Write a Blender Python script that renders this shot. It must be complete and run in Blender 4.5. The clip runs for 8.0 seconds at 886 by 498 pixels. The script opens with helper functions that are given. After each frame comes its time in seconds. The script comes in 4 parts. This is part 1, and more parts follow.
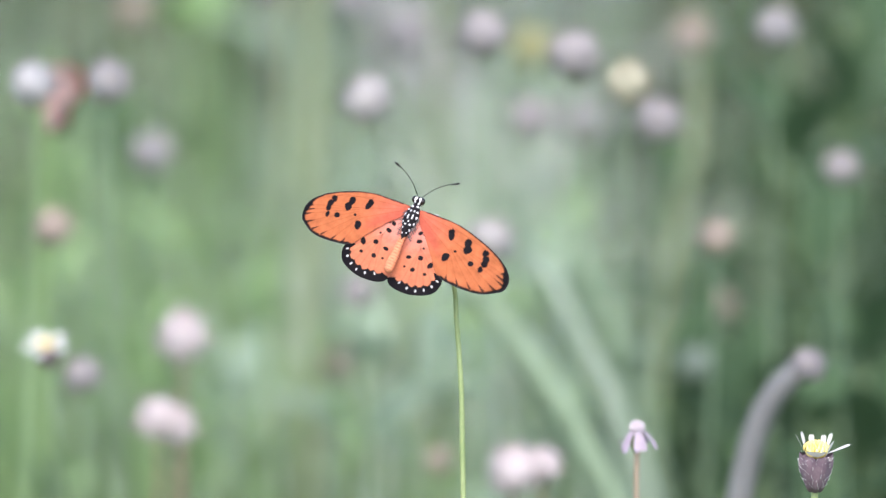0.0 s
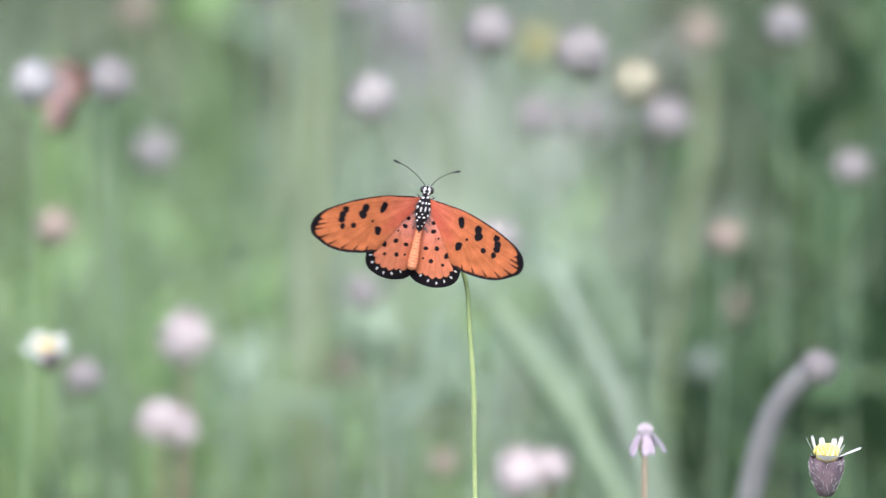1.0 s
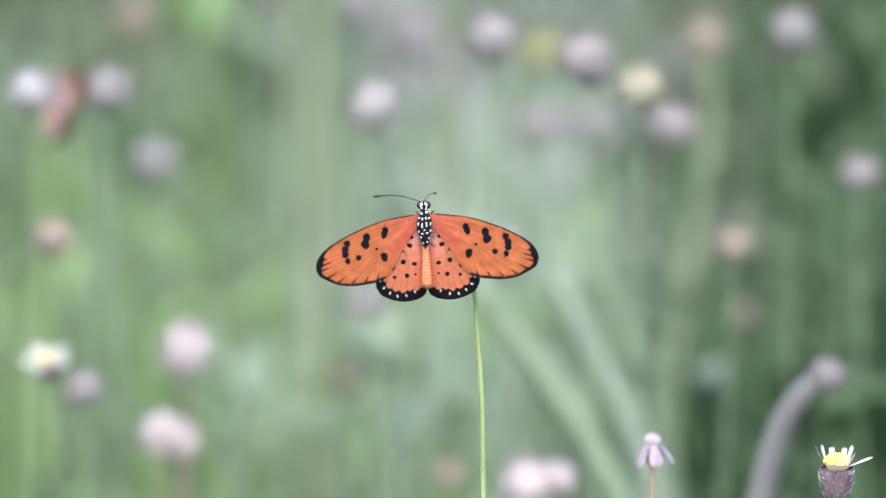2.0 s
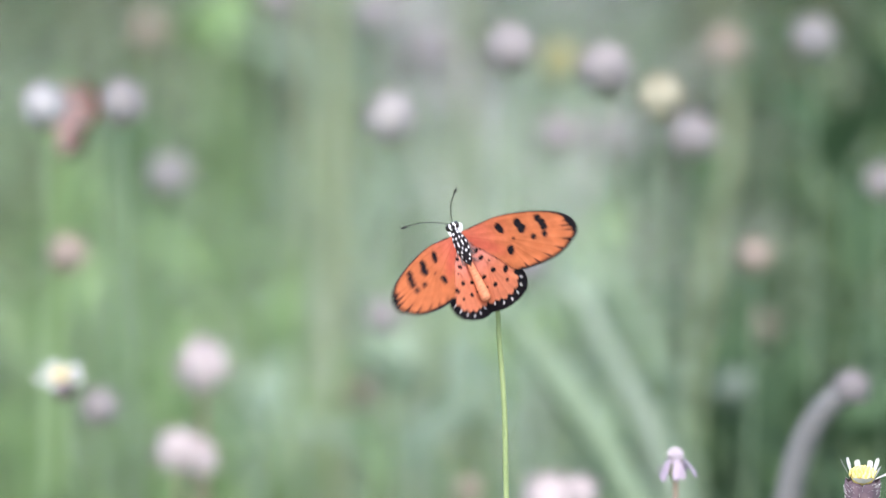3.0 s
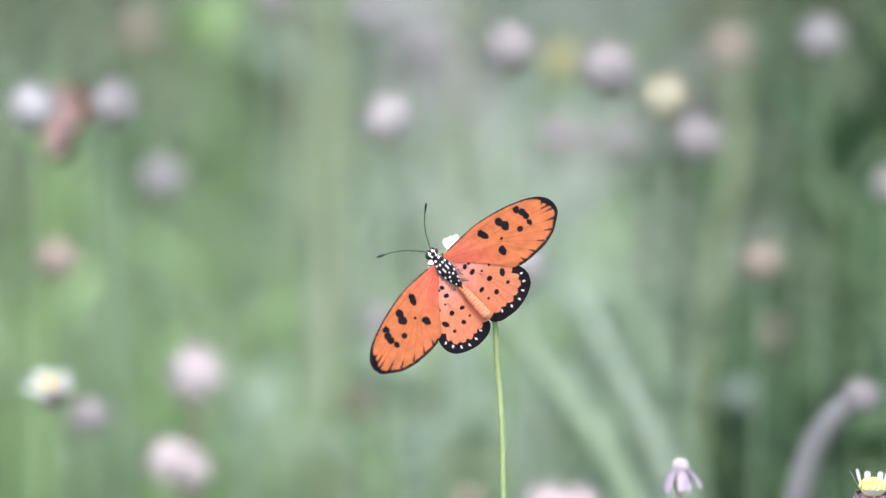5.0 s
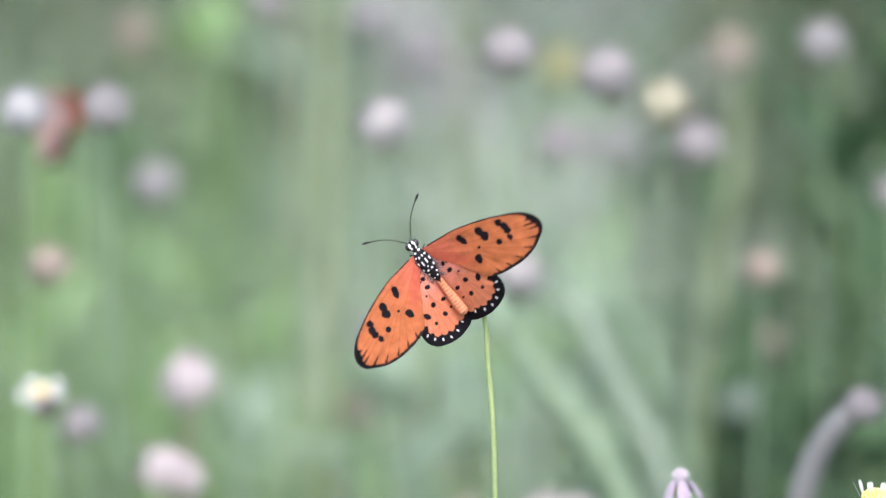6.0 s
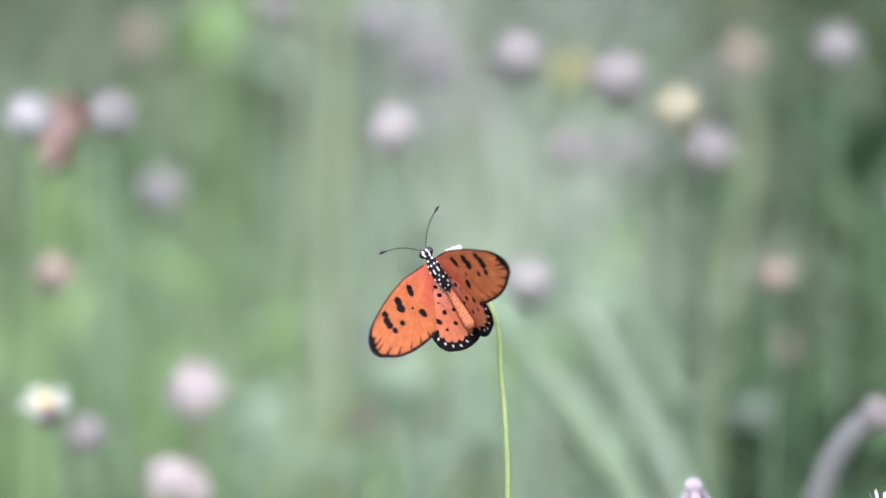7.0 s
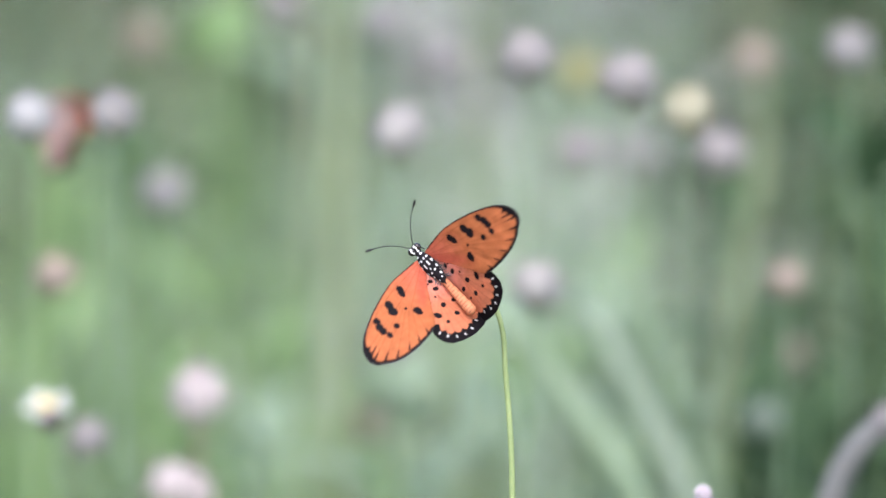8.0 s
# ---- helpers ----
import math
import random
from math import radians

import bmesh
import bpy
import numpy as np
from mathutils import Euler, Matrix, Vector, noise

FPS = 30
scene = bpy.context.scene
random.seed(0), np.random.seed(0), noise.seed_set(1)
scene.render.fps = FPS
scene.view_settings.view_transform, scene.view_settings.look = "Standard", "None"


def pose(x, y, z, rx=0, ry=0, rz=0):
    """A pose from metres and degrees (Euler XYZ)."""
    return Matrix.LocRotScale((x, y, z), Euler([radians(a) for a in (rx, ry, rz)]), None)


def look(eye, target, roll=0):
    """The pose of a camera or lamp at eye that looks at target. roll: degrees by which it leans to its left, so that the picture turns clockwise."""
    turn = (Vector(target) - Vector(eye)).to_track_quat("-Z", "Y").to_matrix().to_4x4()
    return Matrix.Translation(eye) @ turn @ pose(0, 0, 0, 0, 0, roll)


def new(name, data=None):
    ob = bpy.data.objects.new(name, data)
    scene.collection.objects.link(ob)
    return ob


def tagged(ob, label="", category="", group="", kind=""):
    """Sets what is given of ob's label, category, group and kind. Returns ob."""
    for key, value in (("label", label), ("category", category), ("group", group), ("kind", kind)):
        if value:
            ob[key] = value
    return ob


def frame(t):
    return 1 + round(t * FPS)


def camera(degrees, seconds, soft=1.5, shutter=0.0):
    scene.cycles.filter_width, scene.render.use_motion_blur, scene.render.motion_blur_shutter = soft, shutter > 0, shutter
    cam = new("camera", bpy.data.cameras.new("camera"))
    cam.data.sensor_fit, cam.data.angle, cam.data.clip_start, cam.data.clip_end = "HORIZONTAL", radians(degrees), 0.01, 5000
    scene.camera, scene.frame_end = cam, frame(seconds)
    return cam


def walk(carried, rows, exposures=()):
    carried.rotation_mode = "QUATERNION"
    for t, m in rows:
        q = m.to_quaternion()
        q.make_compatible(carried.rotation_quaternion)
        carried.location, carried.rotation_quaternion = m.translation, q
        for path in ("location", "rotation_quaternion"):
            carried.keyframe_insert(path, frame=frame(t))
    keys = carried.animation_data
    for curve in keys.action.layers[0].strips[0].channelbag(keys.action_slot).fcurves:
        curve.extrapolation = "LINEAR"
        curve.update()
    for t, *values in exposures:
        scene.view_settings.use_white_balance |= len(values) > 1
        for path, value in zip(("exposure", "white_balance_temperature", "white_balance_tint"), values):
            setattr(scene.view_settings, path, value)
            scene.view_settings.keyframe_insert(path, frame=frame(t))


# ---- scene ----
# ---------------------------------------------------------------- camera
EXPOSURE = 1.72
cam = camera(4.5, 8.0, soft=1.2, shutter=0.4)
cam.data.dof.use_dof = True
cam.data.dof.aperture_fstop = 9.5
walk(cam, [
    (0.0, pose(0.00000, -2.68012, 0.92968, 78.0078, -0.4490, 0.1005)),
    (0.5, pose(0.00000, -2.66240, 0.92591, 77.9989, -0.4737, 0.1211)),
    (1.0, pose(0.00000, -2.64467, 0.92214, 78.0110, -0.4755, 0.1355)),
    (1.5, pose(0.00000, -2.62694, 0.91837, 78.0295, -0.4064, 0.1070)),
    (3.0, pose(0.00000, -2.57375, 0.90707, 78.1240, 0.2861, 0.0917)),
    (3.5, pose(0.00000, -2.55602, 0.90330, 78.1416, 0.2096, 0.0959)),
    (4.0, pose(0.00000, -2.53829, 0.89953, 78.1367, 0.2177, 0.0972)),
    (4.5, pose(0.00000, -2.52056, 0.89576, 78.1433, 0.2998, 0.0934)),
    (6.0, pose(0.00000, -2.46738, 0.88446, 78.1908, 0.1417, 0.1058)),
    (6.5, pose(0.00000, -2.44965, 0.88069, 78.2153, 0.1508, 0.1236)),
    (7.0, pose(0.00000, -2.43192, 0.87692, 78.2304, 0.2632, 0.1301)),
    (7.5, pose(0.00000, -2.41419, 0.87315, 78.2486, 0.1061, 0.1830)),
    (8.0, pose(0.00000, -2.39646, 0.86938, 78.2460, 0.0438, 0.2141)),
], exposures=[(0.0, EXPOSURE, 6450, 13), (8.0, EXPOSURE, 6450, 13)])


# ---------------------------------------------------------------- sky and sun
SUN_UP, SUN_TURN = 60.0, 184.0
world = bpy.data.worlds.new("hazy_sky")
world.use_nodes = True
scene.world = world
sky = world.node_tree.nodes.new("ShaderNodeTexSky")
sky.sky_type, sky.sun_disc = "NISHITA", False
sky.sun_elevation, sky.sun_rotation = radians(SUN_UP), radians(SUN_TURN)
sky.air_density, sky.dust_density, sky.ozone_density = 1.0, 3.0, 1.4
ground_light = world.node_tree.nodes["Background"]
world.node_tree.links.new(sky.outputs[0], ground_light.inputs[0])
ground_light.inputs[1].default_value = 0.15

sun_data = bpy.data.lights.new("sun", "SUN")
sun_data.energy, sun_data.angle, sun_data.color = 0.9, radians(60), (1.0, 0.98, 0.975)
sun = new("sun", sun_data)
sun_dir = Vector((math.sin(radians(SUN_TURN)) * math.cos(radians(SUN_UP)),
                  math.cos(radians(SUN_TURN)) * math.cos(radians(SUN_UP)), math.sin(radians(SUN_UP))))
sun.matrix_world = look(sun_dir * 20, (0, 0, 0))

# ---------------------------------------------------------------- materials
def surface(name, low, high, size=0.004, rough=0.6, bump=0.3, through_light=0.0, island=0.0, thing=0.0, spec=0.3, sheen=0.0):
    """A matte surface: two tones mixed by a coarse and a fine noise, fine relief, and light that passes through thin parts."""
    mat = bpy.data.materials.new(name)
    mat.use_nodes = True
    nt = mat.node_tree
    n, link = nt.nodes, nt.links.new
    bsdf = n["Principled BSDF"]
    bsdf.inputs["Roughness"].default_value = rough
    bsdf.inputs["Specular IOR Level"].default_value = spec
    bsdf.inputs["Sheen Weight"].default_value = sheen
    co = n.new("ShaderNodeTexCoord")
    coarse, fine = n.new("ShaderNodeTexNoise"), n.new("ShaderNodeTexNoise")
    coarse.inputs["Scale"].default_value, fine.inputs["Scale"].default_value = 0.35 / size, 3.0 / size
    coarse.inputs["Detail"].default_value, fine.inputs["Detail"].default_value = 3, 4
    for tex in (coarse, fine):
        link(co.outputs["Object"], tex.inputs["Vector"])
    add = n.new("ShaderNodeMath")
    add.operation = "MULTIPLY_ADD"
    link(fine.outputs[0], add.inputs[0])
    add.inputs[1].default_value = 0.45
    link(coarse.outputs[0], add.inputs[2])
    last = add
    for node, socket, amount in (("ShaderNodeNewGeometry", "Random Per Island", island), ("ShaderNodeObjectInfo", "Random", thing)):
        if amount:
            src, mix = n.new(node), n.new("ShaderNodeMath")
            mix.operation = "MULTIPLY_ADD"
            link(src.outputs[socket], mix.inputs[0])
            mix.inputs[1].default_value = amount
            link(last.outputs[0], mix.inputs[2])
            last = mix
    span = n.new("ShaderNodeMapRange")
    span.inputs["From Min"].default_value = 0.45
    span.inputs["From Max"].default_value = 1.0 + island + thing
    link(last.outputs[0], span.inputs["Value"])
    tone = n.new("ShaderNodeMix")
    tone.data_type = "RGBA"
    tone.inputs["A"].default_value, tone.inputs["B"].default_value = (*low, 1), (*high, 1)
    link(span.outputs[0], tone.inputs["Factor"])
    link(tone.outputs["Result"], bsdf.inputs["Base Color"])
    relief = n.new("ShaderNodeBump")
    relief.inputs["Strength"].default_value, relief.inputs["Distance"].default_value = bump, size * 0.1
    link(fine.outputs[0], relief.inputs["Height"])
    link(relief.outputs[0], bsdf.inputs["Normal"])
    if through_light:
        thin, both = n.new("ShaderNodeBsdfTranslucent"), n.new("ShaderNodeMixShader")
        link(tone.outputs["Result"], thin.inputs["Color"])
        both.inputs[0].default_value = through_light
        link(bsdf.outputs[0], both.inputs[1])
        link(thin.outputs[0], both.inputs[2])
        link(both.outputs[0], n["Material Output"].inputs["Surface"])
    return mat


def patterned(name, rough, through_light, grain, spec=0.08):
    """The surface of a wing or body: its marks lie in the mesh's own colours, the scales' grain on top."""
    mat = surface(name, (0.8, 0.8, 0.8), (1.12, 1.12, 1.12), size=grain, rough=rough, bump=0.35, through_light=through_light, spec=spec)
    nt = mat.node_tree
    n, link = nt.nodes, nt.links.new
    marks, mult = n.new("ShaderNodeAttribute"), n.new("ShaderNodeMix")
    marks.attribute_name = "marks"
    mult.data_type, mult.blend_type = "RGBA", "MULTIPLY"
    mult.inputs["Factor"].default_value = 1
    tone = [x for x in n if x.type == "MIX" and x != mult][0]
    goals = [l.to_socket for l in tone.outputs["Result"].links]
    link(tone.outputs["Result"], mult.inputs["A"])
    link(marks.outputs["Color"], mult.inputs["B"])
    for goal in goals:
        link(mult.outputs["Result"], goal)
    return mat


WING = patterned("wing_scales", 0.55, 0.42, 0.0006)
FUR = patterned("body_fur", 0.6, 0.0, 0.0005)
HORN = surface("black_horn", (0.012, 0.011, 0.010), (0.03, 0.027, 0.024), 0.001, 0.35, 0.2)
EYE = surface("eye", (0.010, 0.008, 0.008), (0.03, 0.02, 0.018), 0.0006, 0.15, 0.1, spec=0.5)
WHITE_SCALE = surface("white_scales", (0.72, 0.70, 0.68), (0.85, 0.84, 0.82), 0.0005, 0.7, 0.4)
GREY_HAIR = surface("grey_hair", (0.03, 0.025, 0.025), (0.26, 0.21, 0.20), 0.0008, 0.7, 0.2)
PETAL = surface("white_petal", (0.50, 0.50, 0.49), (0.64, 0.64, 0.62), 0.002, 0.55, 0.25, 0.25)
PINK_PETAL = surface("faded_petal", (0.31, 0.25, 0.31), (0.48, 0.40, 0.47), 0.0015, 0.6, 0.5, 0.25)
PALE_FLORETS = surface("pale_lilac_florets", (0.42, 0.36, 0.40), (0.58, 0.52, 0.55), 0.001, 0.7, 0.4)
PINK_FLUFF = surface("pinkish_fluff", (0.43, 0.375, 0.365), (0.54, 0.485, 0.475), 0.003, 0.8, 0.2, 0.06)
FLUFF = surface("seed_fluff", (0.267, 0.244, 0.237), (0.340, 0.317, 0.310), 0.003, 0.8, 0.2, 0.06, thing=0.35)
WHITE_FLUFF = surface("white_fluff", (0.293, 0.279, 0.265), (0.381, 0.363, 0.346), 0.003, 0.8, 0.2, 0.06)
WHITE_WOOL = surface("white_wool", (0.326, 0.323, 0.318), (0.409, 0.405, 0.400), 0.003, 0.8, 0.2, 0.06)
GOLD_FLUFF = surface("yellow_florets", (0.26, 0.255, 0.11), (0.36, 0.35, 0.19), 0.003, 0.8, 0.2, 0.1)
GREY_FLUFF = surface("grey_seed_fluff", (0.242, 0.228, 0.223), (0.316, 0.302, 0.295), 0.003, 0.8, 0.2, 0.06, thing=0.35)
BROWN_FLUFF = surface("brown_seed_fluff", (0.29, 0.235, 0.19), (0.38, 0.315, 0.265), 0.003, 0.8, 0.2, 0.06)
CREAM_FLUFF = surface("cream_florets", (0.31, 0.295, 0.205), (0.41, 0.39, 0.285), 0.003, 0.8, 0.2, 0.06)
GREEN_BUD = surface("green_bud", (0.15, 0.19, 0.15), (0.23, 0.28, 0.23), 0.003, 0.8, 0.2, 0.1)
YELLOW = surface("yellow_disc", (0.66, 0.50, 0.10), (0.84, 0.74, 0.34), 0.001, 0.6, 0.4)
CUP = surface("purple_cup", (0.10, 0.065, 0.085), (0.27, 0.19, 0.21), 0.0012, 0.7, 0.8)
GREEN_CUP = surface("green_cup", (0.12, 0.16, 0.06), (0.22, 0.26, 0.11), 0.0015, 0.6, 0.5)
STEM = surface("green_stem", (0.210, 0.277, 0.109), (0.311, 0.378, 0.168), 0.003, 0.5, 0.3, 0.1)
DARK_STEM = surface("dark_green_stem", (0.09, 0.14, 0.06), (0.20, 0.27, 0.12), 0.003, 0.5, 0.3, 0.1)
BROWN_STEM = surface("brown_stem", (0.26, 0.19, 0.13), (0.40, 0.31, 0.22), 0.003, 0.6, 0.3)
GRASS = surface("grass_blade", (0.13, 0.22, 0.09), (0.38, 0.48, 0.28), 0.02, 0.45, 0.2, 0.35, island=0.9, spec=0.5)
# grass in shade: the shade is put into the base colour
SHADED_GRASS = surface("shaded_grass_blade", (0.022, 0.046, 0.019), (0.066, 0.112, 0.048), 0.02, 0.6, 0.2, 0.25, island=0.9, spec=0.12)
PALE_GRASS = surface("pale_grass_blade", (0.40, 0.48, 0.37), (0.62, 0.68, 0.56), 0.02, 0.45, 0.2, 0.3, island=0.6, spec=0.5)
BLADE = surface("yellow_green_blade", (0.34, 0.40, 0.22), (0.47, 0.53, 0.33), 0.02, 0.45, 0.2, 0.3, island=0.4, spec=0.4)
SOFT_BLADE = surface("soft_green_blade", (0.28, 0.38, 0.235), (0.39, 0.49, 0.335), 0.02, 0.45, 0.2, 0.3, island=0.4, spec=0.2)
FRESH_BLADE = surface("fresh_green_blade", (0.18, 0.30, 0.10), (0.36, 0.49, 0.24), 0.02, 0.45, 0.2, 0.35, island=0.4, spec=0.3)
PALE_BLADE = surface("pale_green_blade", (0.33, 0.415, 0.295), (0.45, 0.525, 0.41), 0.02, 0.6, 0.2, 0.3, island=0.4, spec=0.1)
DRY_GRASS = surface("dry_grass_blade", (0.39, 0.36, 0.39), (0.66, 0.615, 0.66), 0.02, 0.55, 0.2, 0.25, island=0.7, spec=0.2)
BROWN_GRASS = surface("brown_grass_blade", (0.085, 0.098, 0.055), (0.19, 0.20, 0.12), 0.02, 0.6, 0.2, 0.25, island=0.8, spec=0.15)
OLD_STRAW = surface("old_straw", (0.115, 0.115, 0.112), (0.20, 0.20, 0.194), 0.01, 0.6, 0.3, 0.15)
OLD_HEAD = surface("withered_head", (0.204, 0.187, 0.187), (0.323, 0.297, 0.297), 0.004, 0.8, 0.3, 0.15)
LEAF = surface("weed_leaf", (0.12, 0.24, 0.06), (0.34, 0.47, 0.21), 0.012, 0.45, 0.4, 0.35, thing=0.4, island=0.4, spec=0.5)
# weed leaf in shade: its darkness stands in for missing light
SHADED_LEAF = surface("shaded_weed_leaf", (0.028, 0.060, 0.028), (0.075, 0.125, 0.056), 0.012, 0.6, 0.4, 0.25, thing=0.4, island=0.4, spec=0.12)
GREY_LEAF = surface("silvery_leaf", (0.17, 0.245, 0.155), (0.29, 0.375, 0.27), 0.012, 0.5, 0.4, 0.3, thing=0.4, island=0.4, spec=0.3)
SOIL = surface("soil", (0.06, 0.07, 0.035), (0.15, 0.16, 0.09), 0.3, 0.9, 0.8)


# ---------------------------------------------------------------- shapes
MM = 0.001


def join(pieces):
    verts, faces = [], []
    for v, f in pieces:
        start = len(verts)
        verts.extend(tuple(p) for p in v)
        faces.extend(tuple(i + start for i in face) for face in f)
    return verts, faces


def moved(shape, m):
    return [m @ Vector(p) for p in shape[0]], shape[1]


def tube(points, radii, sides=8):
    """A round rod along points with a radius at each, closed at both ends."""
    pts = [Vector(p) for p in points]
    verts, faces = [], []
    for i, p in enumerate(pts):
        way = (pts[min(i + 1, len(pts) - 1)] - pts[max(i - 1, 0)]).normalized()
        side = way.cross(Vector((0.31, 0.9, 0.17))).normalized()
        other = way.cross(side)
        for k in range(sides):
            a = 2 * math.pi * k / sides
            verts.append(p + (side * math.cos(a) + other * math.sin(a)) * radii[i])
    for i in range(len(pts) - 1):
        for k in range(sides):
            q = (k + 1) % sides
            faces.append((i * sides + k, i * sides + q, (i + 1) * sides + q, (i + 1) * sides + k))
    faces.append(tuple(range(sides))[::-1])
    faces.append(tuple((len(pts) - 1) * sides + k for k in range(sides)))
    return verts, faces


def ball(radius, squash=(1, 1, 1), rings=8, sides=12, centre=(0, 0, 0)):
    verts, faces = [], []
    for i in range(rings + 1):
        a = math.pi * (0.02 + 0.96 * i / rings)
        for k in range(sides):
            b = 2 * math.pi * k / sides
            verts.append((centre[0] + radius * squash[0] * math.sin(a) * math.cos(b),
                          centre[1] + radius * squash[1] * math.sin(a) * math.sin(b),
                          centre[2] + radius * squash[2] * math.cos(a)))
    for i in range(rings):
        for k in range(sides):
            q = (k + 1) % sides
            faces.append((i * sides + k, (i + 1) * sides + k, (i + 1) * sides + q, i * sides + q))
    faces.append(tuple(range(sides)))
    faces.append(tuple(rings * sides + k for k in range(sides))[::-1])
    return verts, faces


def loft(stations, sides=40):
    """A body along -y: stations of (y, half width, half height, middle height), in millimetres."""
    verts, faces = [], []
    for y, w, h, mid in stations:
        for k in range(sides):
            a = 2 * math.pi * k / sides
            verts.append((w * math.cos(a) * MM, y * MM, (mid + h * math.sin(a)) * MM))
    for i in range(len(stations) - 1):
        for k in range(sides):
            q = (k + 1) % sides
            faces.append((i * sides + k, (i + 1) * sides + k, (i + 1) * sides + q, i * sides + q))
    faces.append(tuple(range(sides)))
    faces.append(tuple((len(stations) - 1) * sides + k for k in range(sides))[::-1])
    return verts, faces


def smooth_curve(points, steps, closed=False):
    """A smooth curve through points, whose slopes suit their spacing."""
    pts, out = [Vector(p) for p in points], []
    n = len(pts)
    for i in range(n if closed else n - 1):
        a, b, c, d = (pts[(i + o) % n] if closed else pts[min(max(i + o, 0), n - 1)] for o in (-1, 0, 1, 2))
        la, lb, lc = ((q - p).length + 1e-9 for p, q in ((a, b), (b, c), (c, d)))
        start = lb * ((b - a) / la * lb + (c - b) / lb * la) / (la + lb)
        end = lb * ((c - b) / lb * lc + (d - c) / lc * lb) / (lb + lc)
        for s in range(steps):
            t = s / steps
            out.append(b * (2 * t ** 3 - 3 * t * t + 1) + start * (t ** 3 - 2 * t * t + t) + c * (3 * t * t - 2 * t ** 3) + end * (t ** 3 - t * t))
    if not closed:
        out.append(pts[-1])
    return out


def mesh_of(name, shape, material, smooth=True):
    data = bpy.data.meshes.new(name)
    data.from_pydata([tuple(v) for v in shape[0]], [], shape[1])
    data.materials.append(material)
    if smooth:
        data.shade_smooth()
    data.update()
    return data


def part(name, shape, material, parent, label="", at=None):
    """Links a shape (or a mesh that is already made) as one mesh object under its thing."""
    data = shape if isinstance(shape, bpy.types.Mesh) else mesh_of(name, shape, material)
    ob = new(name, data)
    ob.parent = parent
    if at is not None:
        ob.matrix_basis = at
    return tagged(ob, label)


def thing(name, label, category, place, group="", kind=""):
    ob = new(name)
    ob.empty_display_size = 0.01
    ob.matrix_basis = place
    return tagged(ob, label, category, group, kind)


# ---------------------------------------------------------------- ground
def make_ground():
    """One sheet to the horizon, finely uneven near the flowers."""
    near = [x / 1000 for x in range(-1500, 1501, 75)]
    xs = [-400, -100, -30, -10, -4] + near + [4, 10, 30, 100, 400]
    ys = [-400, -100, -30, -10, -5, -4] + [-3 + 0.09 * i for i in range(80)] + [6, 10, 30, 100, 400]
    verts = [(x, y, -0.012 + 0.02 * noise.noise((x * 3, y * 3, 0)) + 0.008 * noise.noise((x * 14, y * 14, 5)) if abs(x) < 4 and abs(y) < 6 else 0)
             for y in ys for x in xs]
    w = len(xs)
    faces = [(j * w + i, j * w + i + 1, (j + 1) * w + i + 1, (j + 1) * w + i) for j in range(len(ys) - 1) for i in range(w - 1)]
    return tagged(new("ground", mesh_of("ground", (verts, faces), SOIL)), "brown soil under the meadow plants", "ground", kind="structure")


def blades(name, label, material, count, area, height, width, bend, seed, keep=None):
    """Many grass blades in one object; each is a tapering strip, folded along its midrib, that arches to one side."""
    rng = np.random.default_rng(seed)
    verts, faces = [], []
    levels = 6
    for _ in range(count):
        x, y = (area[0] + area[1]) / 2 + rng.normal() * (area[1] - area[0]) / 4, rng.uniform(area[2], area[3]) + rng.normal() * 0.06 * (area[3] - area[2]) * (area[2] < 0 or area[2] > 2)
        h, w = rng.uniform(*height), rng.uniform(*width) / 2
        turn, lean, face = rng.uniform(0, 2 * math.pi), rng.uniform(*bend), rng.uniform(0, math.pi)
        if keep and not keep(x, y, h):
            continue
        start = len(verts)
        for i in range(levels):
            s = i / (levels - 1)
            out = lean * h * s ** 2.2
            cx, cy = x + math.cos(turn) * out, y + math.sin(turn) * out
            cz = h * s * (1 - 0.35 * lean * s * s)
            ww = w * (1 - 0.93 * s ** 1.6) * (0.6 + 0.8 * min(1, 3 * s))
            dx, dy = math.cos(face) * ww, math.sin(face) * ww
            verts.extend(((cx - dx, cy - dy, cz), (cx + 0.35 * dy, cy - 0.35 * dx, cz - 0.2 * ww), (cx + dx, cy + dy, cz)))
            if i:
                a = start + 3 * i
                faces.extend(((a - 3, a - 2, a + 1, a), (a - 2, a - 1, a + 2, a + 1)))
    ob = new(name, mesh_of(name, (verts, faces), material))
    return tagged(ob, label, "grass", kind="stuff")


def leaf_shape(length, width, droop=0.4, teeth=5):
    """A toothed oval leaf along +x with a folded midrib."""
    verts, faces = [], []
    steps, across = 12, 5
    for i in range(steps + 1):
        s = i / steps
        half = width / 2 * (math.sin(math.pi * min(1, s * 1.02)) ** 0.75) * (1 - 0.25 * s) * (1 + 0.10 * math.sin(2 * math.pi * teeth * s))
        for k in range(across):
            c = k / (across - 1) * 2 - 1
            verts.append((length * s, half * c, length * (0.15 * s - droop * s * s) + 0.3 * abs(c) * half))
    for i in range(steps):
        for k in range(across - 1):
            a = i * across + k
            faces.append((a, a + 1, a + across + 1, a + across))
    return verts, faces


LEAF_MESHES = {}


